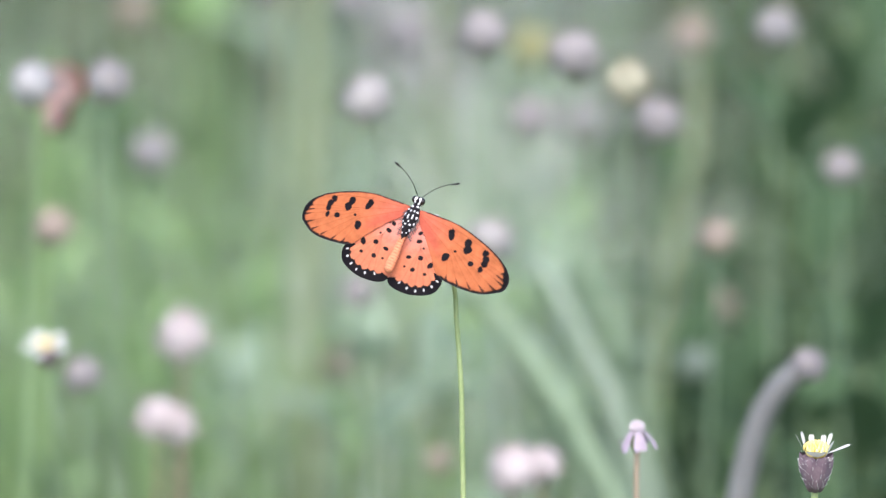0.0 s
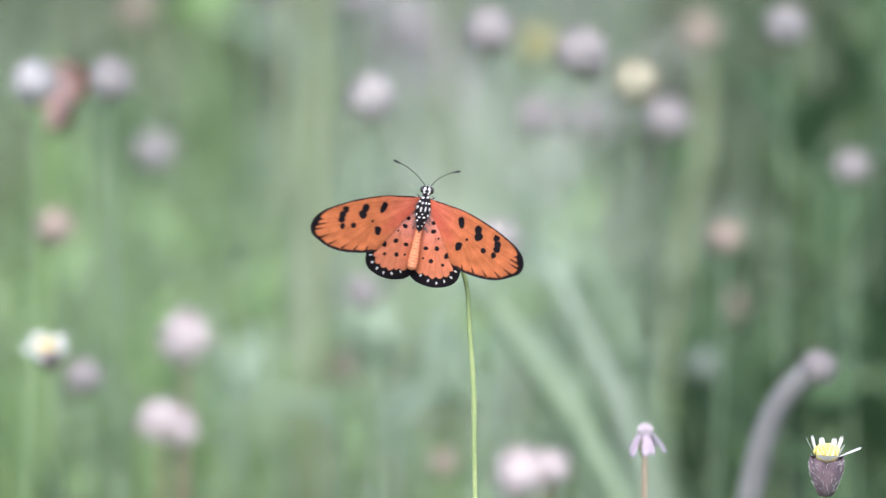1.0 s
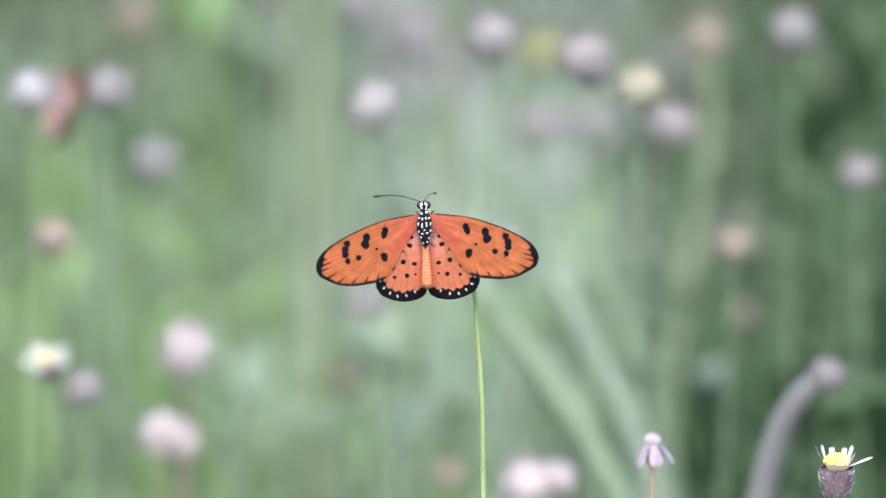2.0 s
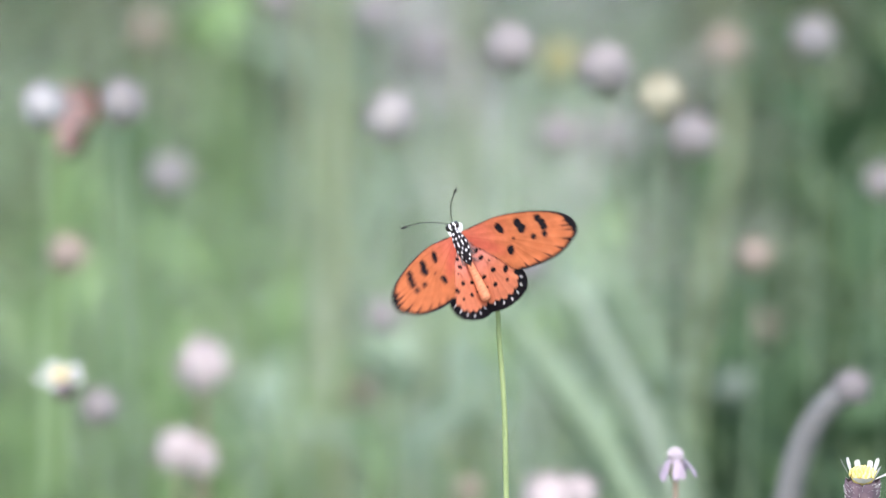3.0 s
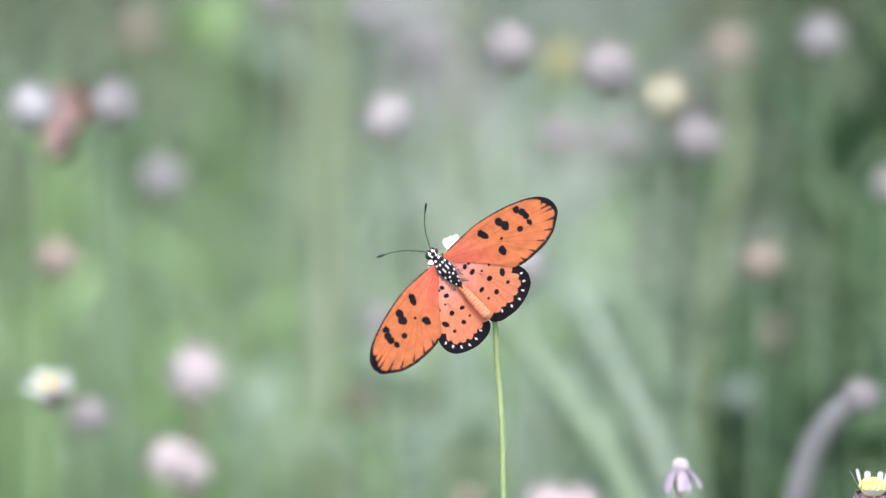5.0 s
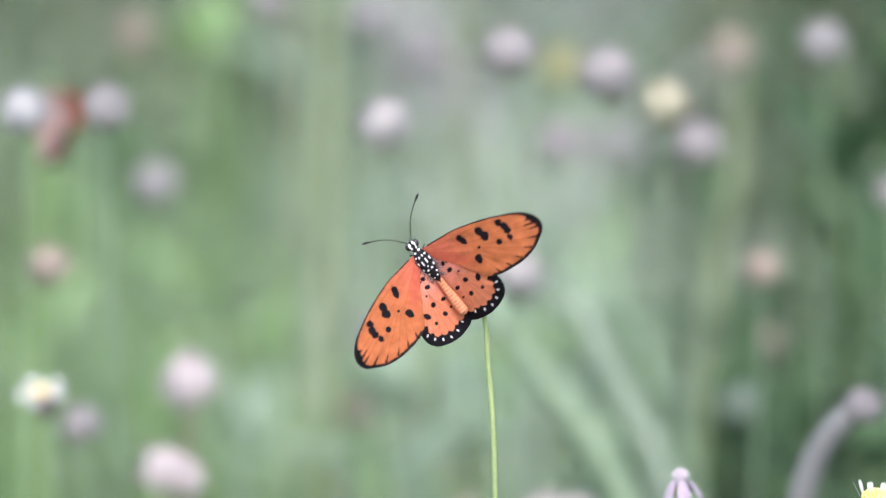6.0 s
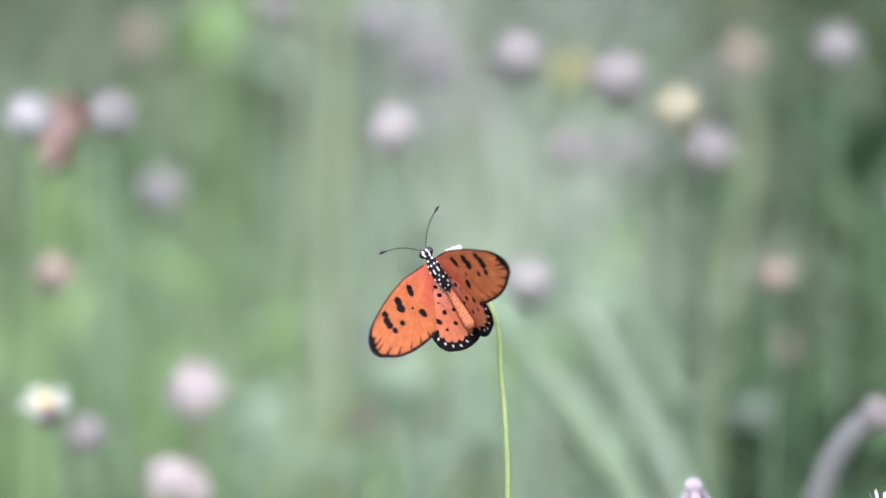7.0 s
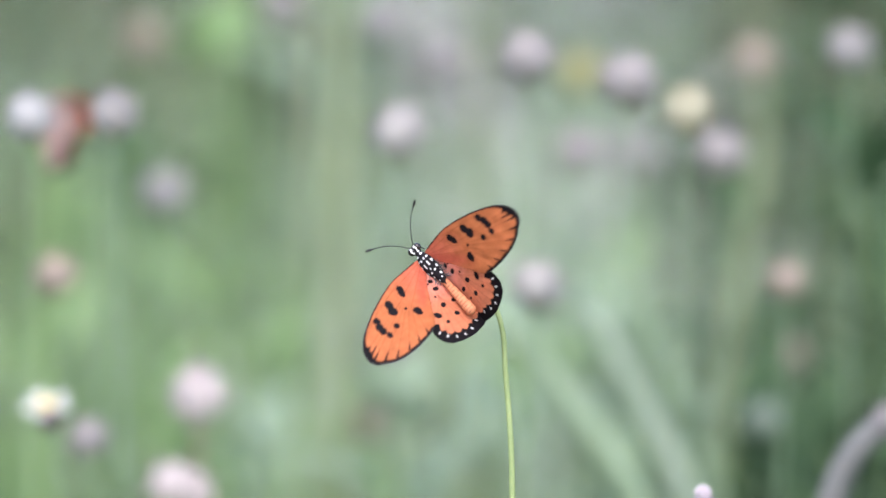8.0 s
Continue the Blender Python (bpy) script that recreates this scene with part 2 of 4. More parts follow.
def weed(place, height, leaf, material, label, seed, pairs=5):
    """A low broad-leaved herb: a leafy upright stem with leaves in crossed pairs."""
    rng = random.Random(seed)
    ob = thing("weed", label, "weed", pose(*place, 0, 0, rng.uniform(0, 360)), "broad-leaved weeds")
    top = Vector((rng.uniform(-0.02, 0.02), rng.uniform(-0.02, 0.02), height))
    line = smooth_curve([(0, 0, -0.012), (top.x * 0.2, top.y * 0.2, height * 0.5), top], 5)
    part("stem", tube(line, [0.0016 - 0.0008 * i / len(line) for i in range(len(line))], 6), DARK_STEM, ob)
    key = (round(leaf, 2) if leaf > 0.03 else 0.02, material.name)
    if key not in LEAF_MESHES:
        LEAF_MESHES[key] = mesh_of("leaf", leaf_shape(leaf, leaf * 0.48), material)
    for i in range(pairs):
        s = (i + 1) / pairs
        at = line[min(len(line) - 1, round(s * (len(line) - 1)))]
        for side in range(2):
            turn = 90 * (i % 2) + 180 * side + rng.uniform(-25, 25)
            size = (1.1 - 0.45 * s) * rng.uniform(0.8, 1.15)
            m = Matrix.Translation(at) @ pose(0, 0, 0, rng.uniform(-15, 15), rng.uniform(-80, -30), turn) @ Matrix.Scale(size, 4)
            part("leaf", LEAF_MESHES[key], material, ob, at=m)
    return ob


def long_blade(foot, points, width, material, label, name="tall_grass_blade", taper=2.1):
    """One long grass leaf or culm through points, which grows from the foot on the ground."""
    ob = thing(name, label, "grass", pose(*foot), "tall grass")
    base = Vector(foot)
    line = smooth_curve([(0, 0, -0.012)] + [Vector(p) - base for p in points], 8)
    verts, faces = [], []
    for i, p in enumerate(line):
        s = i / (len(line) - 1)
        w = width / 2 * (0.55 + 0.45 * min(1, s * 3)) * (1 - max(0, s - 0.55) ** 1.3 * taper)
        verts.extend((p + Vector((-w, 0.2 * w, 0)), p + Vector((0, -0.25 * w, -0.1 * w)), p + Vector((w, 0.2 * w, 0)), p + Vector((0, 0.12 * w, 0.05 * w))))
        if i:
            a = 4 * i
            for k in range(4):
                q = (k + 1) % 4
                faces.append((a - 4 + k, a - 4 + q, a + q, a + k))
    part("blade", (verts, faces), material, ob)
    part("midrib", tube([p + Vector((0, -0.13 * width, 0)) for p in line[::3]], [width * 0.05 * (1 - 0.8 * i / len(line[::3])) for i in range(len(line[::3]))], 6), material, ob)
    part("sheath", tube(line[:7], [width * (0.24 - 0.02 * i) for i in range(7)], 8), OLD_STRAW if material == OLD_STRAW else STEM, ob)
    return ob


# ---------------------------------------------------------------- flowers
def petal_shape(length, width, rise, curl, tip=3):
    """A ray floret along +x that ends in three rounded teeth."""
    verts, faces = [], []
    steps, across = 8, 7
    for i in range(steps + 1):
        s = i / steps
        half = width / 2 * (0.28 + 0.72 * math.sin(math.pi * 0.5 * min(1, s * 1.35)))
        for k in range(across):
            c = k / (across - 1) * 2 - 1
            reach = length * s * (1 - (0.13 * abs(math.sin(c * math.pi * tip / 2 + math.pi / 2 * (tip % 2 + 1))) + 0.10 * c * c) * s ** 3)
            verts.append((reach * math.cos(rise), half * c, reach * math.sin(rise) + curl * length * s * s + 0.12 * half * c * c))
    for i in range(steps):
        for k in range(across - 1):
            a = i * across + k
            faces.append((a, a + 1, a + across + 1, a + across))
    return verts, faces


def disc_shape(radius, seed):
    """A dome of small tubular florets."""
    rng = random.Random(seed)
    pieces = [ball(radius * 0.86, (1, 1, 0.62), 6, 14)]
    for i in range(46):
        a, r = i * 2.39996, radius * math.sqrt((i + 0.5) / 46)
        z = 0.5 * radius * (1 - (r / radius) ** 2) + radius * 0.18
        b = ball(radius * rng.uniform(0.11, 0.16), (1, 1, 1.8), 4, 6, (r * math.cos(a), r * math.sin(a), z))
        pieces.append(b)
    return join(pieces)


def cup_shape(radius, height):
    """The green or purple cup of overlapping bracts under a flower head."""
    verts, faces = [], []
    sides, rings = 30, 7
    for i in range(rings):
        s = i / (rings - 1)
        r = radius * (0.28 + 0.78 * math.sin(math.pi * (0.08 + 0.52 * s)))
        for k in range(sides):
            a = 2 * math.pi * k / sides
            bract = 1 + 0.08 * math.cos(a * 6 + (math.pi if s < 0.5 else 0))
            verts.append((r * bract * math.cos(a), r * bract * math.sin(a), -height * (1 - s) + (0.05 * height * math.cos(6 * a) if i == rings - 1 else 0)))
    for i in range(rings - 1):
        for k in range(sides):
            q = (k + 1) % sides
            faces.append((i * sides + k, i * sides + q, (i + 1) * sides + q, (i + 1) * sides + k))
    faces.append(tuple(range(sides))[::-1])
    start = len(verts)
    verts.extend((0.9 * radius * math.cos(2 * math.pi * k / sides), 0.9 * radius * math.sin(2 * math.pi * k / sides), -0.1 * height) for k in range(sides))
    faces.append(tuple(start + k for k in range(sides)))
    return verts, faces


def fluff_shape(radius, seed, count=150, wild=0.12):
    """A ball of feathery seed bristles round a small core."""
    rng = random.Random(seed)
    pieces = [ball(radius * 0.8, (1, 1, 0.92), 8, 14)]
    for i in range(count):
        z = 1 - 1.75 * (i + 0.5) / count
        a = i * 2.39996
        way = Vector((math.cos(a) * math.sqrt(1 - z * z), math.sin(a) * math.sqrt(1 - z * z), z))
        way = (way + Vector([rng.gauss(0, wild) for _ in range(3)])).normalized()
        tip = way * radius * rng.uniform(0.94 - wild, 0.96 + wild)
        side = way.cross(Vector((0.2, 0.5, 0.8))).normalized() * radius * 0.14
        other = way.cross(side)
        mid = way * radius * 0.55
        pieces.append(([way * radius * 0.3, mid + side, tip, mid - side, mid + other, mid - other], [(0, 1, 2), (0, 2, 3), (0, 4, 2), (0, 2, 5)]))
    return join(pieces)


def stem_line(head, foot, neck, steps=16):
    """From the foot on the ground up to the head, which it meets along the head's axis."""
    a, c = Vector((foot[0], foot[1], -0.012)), Vector(head)
    b = c - neck * 9
    return [a.lerp(b, t).lerp(b.lerp(c, t), t) for t in (i / steps for i in range(steps + 1))]


def aim(direction, spin=0):
    """Turns +z to the direction."""
    return Vector((0, 0, 1)).rotation_difference(Vector(direction)).to_matrix().to_4x4() @ pose(0, 0, 0, 0, 0, spin)


def flower(head, kind, label, size=1.0, facing=(0, -0.25, 1), foot=None, seed=0, stem=STEM, thick=0.0008, category="flower"):
    """A small daisy on a long stalk. kind: open, closing, fading, or the colour of a woolly head. The thing's origin is its foot on the ground."""
    rng = random.Random(seed)
    foot = foot or (head[0] + rng.uniform(-0.02, 0.02), head[1] + rng.uniform(-0.01, 0.03), 0)
    names = {"open": "daisy", "fading": "faded_daisy", "fluff": "seed_head", "brown": "seed_head", "pink": "faded_daisy", "dull": "seed_head", "white": "seed_head", "cream": "daisy", "grey": "seed_head", "bud": "daisy_bud", "bright": "seed_head", "gold": "daisy", "closing": "daisy"}
    ob = thing(names[kind], label, category, pose(foot[0], foot[1], 0), "meadow daisies")
    base = Vector((foot[0], foot[1], 0))
    axis = Vector(facing).normalized()
    line = [p - base for p in stem_line(head, foot, axis * 0.012)]
    part("stalk", tube(line, [thick * (1.25 - 0.35 * i / len(line)) for i in range(len(line))], 8), stem, ob)
    m = Matrix.Translation(Vector(head) - base) @ aim(axis, 0 if kind == "closing" else rng.uniform(0, 360))
    if kind in ("fluff", "brown", "pink", "dull", "white", "cream", "grey", "bud", "bright", "gold"):
        part("fluff", fluff_shape(0.0074 * size, seed, 150, 0.3 if kind == "pink" else 0.12), {"fluff": FLUFF, "brown": BROWN_FLUFF, "pink": PINK_FLUFF, "dull": GREY_FLUFF, "white": WHITE_WOOL, "grey": GREY_FLUFF, "cream": CREAM_FLUFF, "bud": GREEN_BUD, "bright": WHITE_FLUFF, "gold": GOLD_FLUFF}[kind], ob, at=m @ pose(0, 0, -0.0009 * size))["kind"] = "stuff"
        part("cup", cup_shape(0.0024 * size, 0.004 * size), GREEN_CUP, ob, at=m @ pose(0, 0, -0.0045 * size))
        return ob
    wide = {"open": 1.0, "fading": 0.65, "closing": 1.2}[kind]
    part("cup", cup_shape(0.0031 * wide * size, (0.0095 if kind == "closing" else 0.006) * size), CUP if kind in ("open", "closing") else GREEN_CUP, ob, at=m @ pose(0, 0, (0.0003 if kind == "closing" else -0.0008) * size))
    if kind == "closing":
        hairs = []
        for i in range(150):
            turn, low = rng.uniform(0, 2 * math.pi), rng.uniform(-0.0085, 0.0002)
            r = 0.0031 * wide * size * (0.28 + 0.78 * math.sin(math.pi * (0.08 + 0.52 * (1 + low / 0.0095))))
            root = Vector((r * math.cos(turn), r * math.sin(turn), low))
            tip = root + Vector((math.cos(turn) * 0.0006, math.sin(turn) * 0.0006, rng.uniform(0.0003, 0.0011)))
            hairs.append(tube([root, tip], [0.00007, 0.00002], 4))
        part("hairs", join(hairs), WHITE_SCALE, ob, at=m)
        for i in range(8):
            bract = leaf_shape(0.0075, 0.0026, -0.05, 0)
            part("bract", bract, CUP, ob, at=m @ pose(0, 0, 0, 0, 0, 45 * i + 20) @ pose(0.0027, 0, -0.0068, 0, -82, 0))
    if kind == "fading":
        part("disc", disc_shape(0.0022 * size, seed), PALE_FLORETS, ob, at=m @ pose(0, 0, 0.0002 * size) @ Matrix.Diagonal((1, 1, 1.5, 1)))
    else:
        part("disc", disc_shape(0.0030 * size * {"closing": 1.08, "open": 0.72}.get(kind, 1), seed), YELLOW, ob, at=m @ pose(0, 0, 0.0009 * size))
    count, rise, curl, mat, length, broad = {"open": (5, 0.25, -0.10, PETAL, 5.2, 4.3),
                                             "fading": (10, -0.80, -0.22, PINK_PETAL, 6.0, 2.2), "closing": (0, 0, 0, PETAL, 0, 0)}[kind]
    rays = [(360 / count * i + rng.uniform(-9, 9), rise + rng.uniform(-0.15, 0.15) * (1.6 if kind == "fading" else 1), length * rng.uniform(0.88, 1.1), broad) for i in range(count)]
    if kind == "closing":
        rays = [(3, 0.4, 6.4, 1.7), (35, 1.2, 5.0, 1.5), (60, 1.3, 4.0, 1.4), (110, 1.3, 4.0, 1.5), (150, 1.25, 5.2, 1.4), (185, 1.1, 6.2, 1.7), (268, 0.75, 3.2, 4.6), (330, 1.15, 4.8, 1.4)]
    for turn, up, far, wid in rays:
        shape = petal_shape(far * MM * size, wid * MM * size * rng.uniform(0.8, 1.15), up, curl * rng.uniform(0.5, 1.6))
        part("petal", shape, mat, ob, at=m @ pose(0, 0, 0, 0, 0, turn) @ pose(0.0023 * min(wide, 1.25) * size, 0, 0.0004))
    return ob


# ---------------------------------------------------------------- butterflies
SPAN, CAMBER = 27.47, 0.00996   # length of a forewing and its arch, in millimetres
FORE_EDGE = [(0.2, -3.7), (1.8, -3.5), (5.4, -3.5), (10.7, -3.8), (15.5, -4.9), (20.4, -6.6), (23.5, -8.1), (25.7, -9.7), (27.0, -11.5), (27.3, -13.3),
             (26.7, -15.0), (24.9, -16.3), (22.7, -17.5), (19.7, -18.2), (16.4, -18.3), (13.8, -18.1), (11.9, -17.8), (10.5, -17.2),
             (7.4, -13.5), (4.0, -9.4), (1.0, -6.2)]
HIND_EDGE = [(-1.0, -5.3), (2.6, -7.2), (5.6, -9.2), (8.4, -12.3), (10.4, -15.2), (11.7, -17.4), (12.0, -18.9), (11.7, -20.5), (10.9, -21.8), (9.2, -22.9), (7.0, -23.7),
             (4.6, -24.1), (2.4, -24.0), (0.4, -23.6), (-1.0, -22.7), (-1.6, -21.3), (-1.8, -19.0), (-1.8, -16.0), (-1.8, -12.0), (-1.6, -8.4)]
# marks: middle x, y, half length, half width, turn in degrees
FORE_MARKS = [(10.0, -6.6, 1.44, 0.83, 105), (14.7, -7.2, 1.07, 0.98, 90), (15.2, -8.8, 1.12, 0.98, 60), (19.6, -8.1, 0.91, 0.78, 60), (20.2, -9.4, 0.91, 0.83, 60), (20.3, -10.5, 1.02, 0.78, 80), (19.8, -12.1, 0.77, 0.64, 80), (17.1, -11.7, 0.73, 0.64, 0), (12.5, -10.2, 0.37, 0.33, 0), (10.7, -12.4, 1.09, 0.87, 60)]
HIND_MARKS = [(2.4, -8.9, 0.64, 0.48, 30), (3.7, -8.8, 0.53, 0.34, 30), (2.9, -10.9, 0.76, 0.54, 20), (4.6, -12.2, 0.32, 0.28, 0), (4.7, -14.7, 0.70, 0.59, 0), (7.8, -15.6, 0.93, 0.62, 60), (6.9, -12.2, 0.58, 0.34, 40), (1.8, -15.3, 0.76, 0.45, 10), (3.9, -18.0, 0.64, 0.56, 0), (7.2, -18.1, 0.45, 0.39, 0), (1.6, -17.8, 0.35, 0.28, 0)]
HIND_WHITES = [(1.9, -22.0), (4.2, -22.7), (6.5, -22.7), (8.4, -21.8), (10.0, -20.4), (10.8, -18.7)]
ORANGE, BASE_PINK, DEEP, BLACK, FRINGE, CHALK = (np.array(c) for c in (
    (0.560, 0.179, 0.071), (0.64, 0.168, 0.105), (0.57, 0.114, 0.073), (0.010, 0.008, 0.010), (0.050, 0.044, 0.048), (0.80, 0.78, 0.78)))


def soft(x, low, high):
    t = np.clip((x - low) / (high - low), 0, 1)
    return t * t * (3 - 2 * t)


def blend(colour, other, amount):
    return colour + (np.asarray(other) - colour) * amount[:, None]


def wing_colours(p, edge, fore):
    """The colour of each point of a wing: orange, redder at the root, with veins, dark margin and black marks."""
    x, y = p[:, 0], p[:, 1]
    wob = np.array([noise.noise((a * 0.9, b * 0.9, 3.0)) for a, b in p]) * 0.16 + np.array([noise.noise((a * 3.1, b * 3.1, 7.0)) for a, b in p]) * 0.09
    root = np.hypot(x, y + 5.0)
    col = np.tile(ORANGE, (len(p), 1))
    col = blend(col, BASE_PINK, 0.85 * (1 - soft(root + 4 * wob, 2, 15)))
    if not fore:
        col = blend(col, (0.71, 0.25, 0.14), np.full(len(p), 0.75))
        col = blend(col, (0.84, 0.36, 0.30), 0.75 * (1 - soft(root + 3 * wob, 3.5, 12)))
    if fore:
        col = blend(col, DEEP, 0.55 * (1 - soft(np.abs(y + 5.0 + 0.75 * x) + 2 * wob, 0.3, 2.4)) * (1 - soft(x, 6, 12)))
    # veins run from the middle cell to the margin
    spread = ([(27.2, -11.6), (27.2, -14.2), (25.0, -15.7), (22.3, -16.8), (19.2, -17.4), (16.0, -17.6), (13.0, -17.5)] if fore
              else [(12.2, -19.4), (11.4, -21.8), (9.2, -23.3), (6.6, -24.0), (4.0, -24.0), (2.0, -23.2)])
    hub = (12.2, -8.3) if fore else (3.9, -12.4)
    lines = [((1.0, -4.6), hub), ((1.0, -4.9), (11.0, -10.6))] + [((hub[0] - 0.25 * i * fore, hub[1] - 0.4 * i * fore), e) for i, e in enumerate(spread)]
    if fore:
        lines += [((1.0, -4.2), (17.0, -6.2)), ((17.0, -6.2), (26.6, -10.4)), ((9.0, -4.6), (22.0, -7.9)), (hub, (26.9, -12.9))]
    ends, rib = np.full(len(p), 9.0), np.full(len(p), 9.0)
    for a, b in lines:
        a, b = np.array(a), np.array(b)
        t = np.clip(((p - a) @ (b - a)) / ((b - a) @ (b - a)), 0, 1)
        away = np.hypot(*(p - a - t[:, None] * (b - a)).T)
        col = blend(col, col * np.array((0.55, 0.40, 0.34)), 0.26 * (1 - soft(away, 0.04, 0.2)))
        rib = np.minimum(rib, away)
        if b[1] < -11:
            ends = np.minimum(ends, away)
    # margin
    e = np.array([(v[0], v[1]) for v in edge])
    d2 = ((p[:, None, :] - e[None, :, :]) ** 2).sum(2)
    nearest = d2.argmin(1)
    d = np.sqrt(d2[np.arange(len(p)), nearest])
    ex, ey = e[nearest, 0], e[nearest, 1]
    if fore:
        outer = soft(ex, 10.2, 11.5)
        front = ey > -3.0 - 0.27 * ex
        width = np.where(front, 0.24 + 0.14 * soft(ex, 10, 24), 0.66) + 0.85 * np.exp(-((ex - 26.9) ** 2 + (ey + 11.8) ** 2) / 8.0)
        width = width * np.where(front, soft(ex, 0.5, 3), outer)
        wedge = np.where(front, 0, 1.5 + 1.1 * soft(ex, 19, 26)) * outer * np.clip(1 - ends / 0.34, 0, 1) * soft(ex, 10.8, 13)
        col = blend(col, BLACK, 0.8 * (1 - soft(d + wob, width + wedge - 0.3, width + wedge + 0.3)) + 0.2 * (1 - soft(d + wob, width - 0.1, width + 0.1)))
        col = blend(col, FRINGE, (1 - soft(d, 0.12, 0.4)) * np.where(front, 0.6, 0.7) * np.maximum(outer, front))
    else:
        rim = ((ex > 10.5) & (ey < -16.0)) | (ey < -21.6)
        teeth = 0.55 * np.clip(1 - ends / 0.8, 0, 1)
        width = np.where(rim, 2.1 - 0.45 * soft(ey, -19.5, -16.0), 0) + teeth * rim
        col = blend(col, BLACK, (1 - soft(d + 2.2 * wob, width - 0.12, width + 0.12)) * rim)
        for wx, wy in HIND_WHITES:
            way = np.array((wx - 5.5, wy + 17.0))
            way /= np.hypot(*way)
            q = p - (wx, wy)
            col = blend(col, CHALK, 1 - soft(np.hypot(q @ way / 0.42, (q[:, 0] * way[1] - q[:, 1] * way[0]) / 0.22) + wob, 0.75, 1.1))
    for mx, my, a, b, turn in (FORE_MARKS if fore else HIND_MARKS):
        c, s = math.cos(radians(turn)), math.sin(radians(turn))
        q = p - (mx, my)
        r = np.hypot((q[:, 0] * c + q[:, 1] * s) / a, (q[:, 1] * c - q[:, 0] * s) / b)
        col = blend(col, BLACK * 1.3, 1 - soft(r + 1.6 * wob, 1 - 0.16 / a, 1 + 0.16 / a))
    return col, np.minimum(rib, 1.1)


def wing_mesh(fore, side, around, rings, arch):
    """A thin, arched wing; x runs outwards from the hinge. side: 1 right, -1 left."""
    edge = smooth_curve([(x, y, 0) for x, y in (FORE_EDGE if fore else HIND_EDGE)], 24, closed=True)
    far = np.array([(v.x, v.y) for v in edge])
    run = np.concatenate(([0], np.cumsum(np.hypot(*np.diff(np.vstack((far, far[:1])), axis=0).T))))
    goal = np.linspace(0, run[-1], around, endpoint=False)
    loop = np.vstack((far, far[:1]))
    rim = np.stack([np.interp(goal, run, loop[:, i]) for i in (0, 1)], 1)
    mid = np.array((14.0, -11.0) if fore else (4.9, -15.6))
    p = np.vstack([mid + (rim - mid) * s for s in np.linspace(0.02, 1, rings)])
    col, rib = wing_colours(p, edge, fore)
    ripple = np.array([noise.noise((a * 0.35, b * 0.35, 11.0)) for a, b in p]) * 0.28
    z = arch * p[:, 0] * (SPAN - p[:, 0]) + ripple * np.clip(p[:, 0] / 6, 0, 1) - (0 if fore else 0.35) - 0.08 * rib * np.clip(p[:, 0] / 5, 0, 1)
    n = around
    flip = side > 0
    verts, faces, thick = [], [], 0.05
    for lift in (thick, -thick):
        verts += [(side * a * MM, b * MM, (c + lift) * MM) for (a, b), c in zip(p, z)]
    size = len(p)
    for layer, up in ((0, True), (size, False)):
        for r in range(rings - 1):
            for k in range(n):
                q = (k + 1) % n
                face = (layer + r * n + k, layer + (r + 1) * n + k, layer + (r + 1) * n + q, layer + r * n + q)
                faces.append(face if up != flip else face[::-1])
        cap = tuple(layer + k for k in range(n))
        faces.append(cap if up != flip else cap[::-1])
    last = (rings - 1) * n
    for k in range(n):
        q = (k + 1) % n
        face = (last + k, last + q, size + last + q, size + last + k)
        faces.append(face if not flip else face[::-1])
    name = "forewing" if fore else "hindwing"
    data = mesh_of(name, (verts, faces), WING)
    marks = data.color_attributes.new("marks", "FLOAT_COLOR", "POINT")
    both = np.ones((2 * size, 4))
    both[:size, :3] = col
    # the underside is paler
    both[size:, :3] = col * 0.1 + np.array((0.76, 0.56, 0.51)) * 0.9 * (col[:, :1] > 0.1)
    marks.data.foreach_set("color", both.ravel())
    return data


def body_mesh(name, stations, colour, sides=44):
    shape = loft(stations, sides)
    data = mesh_of(name, shape, FUR)
    marks = data.color_attributes.new("marks", "FLOAT_COLOR", "POINT")
    p = np.array([v for v in shape[0]]) / MM
    both = np.ones((len(p), 4))
    both[:, :3] = colour(p)
    marks.data.foreach_set("color", both.ravel())
    return data


def dots(p, spots, ground):
    col = np.tile(np.array(ground), (len(p), 1))
    for x, y, a, b in spots:
        for s in ((1, -1) if x else (1,)):
            r = np.hypot((p[:, 0] - s * x) / (0.86 * a), (p[:, 1] - y - 0.12 * s * math.sin(9 * y)) / (0.92 * b)) + 3 * (p[:, 2] < -0.2)
            col = blend(col, CHALK, 1 - soft(r, 0.75, 1.15))
    return col


def stations(points, count):
    ys = np.array([p[0] for p in points][::-1])
    grid = np.linspace(points[0][0], points[-1][0], count)
    cols = [np.interp(grid, ys, np.array([p[i] for p in points][::-1])) for i in (1, 2, 3)]
    return list(zip(grid, *cols))


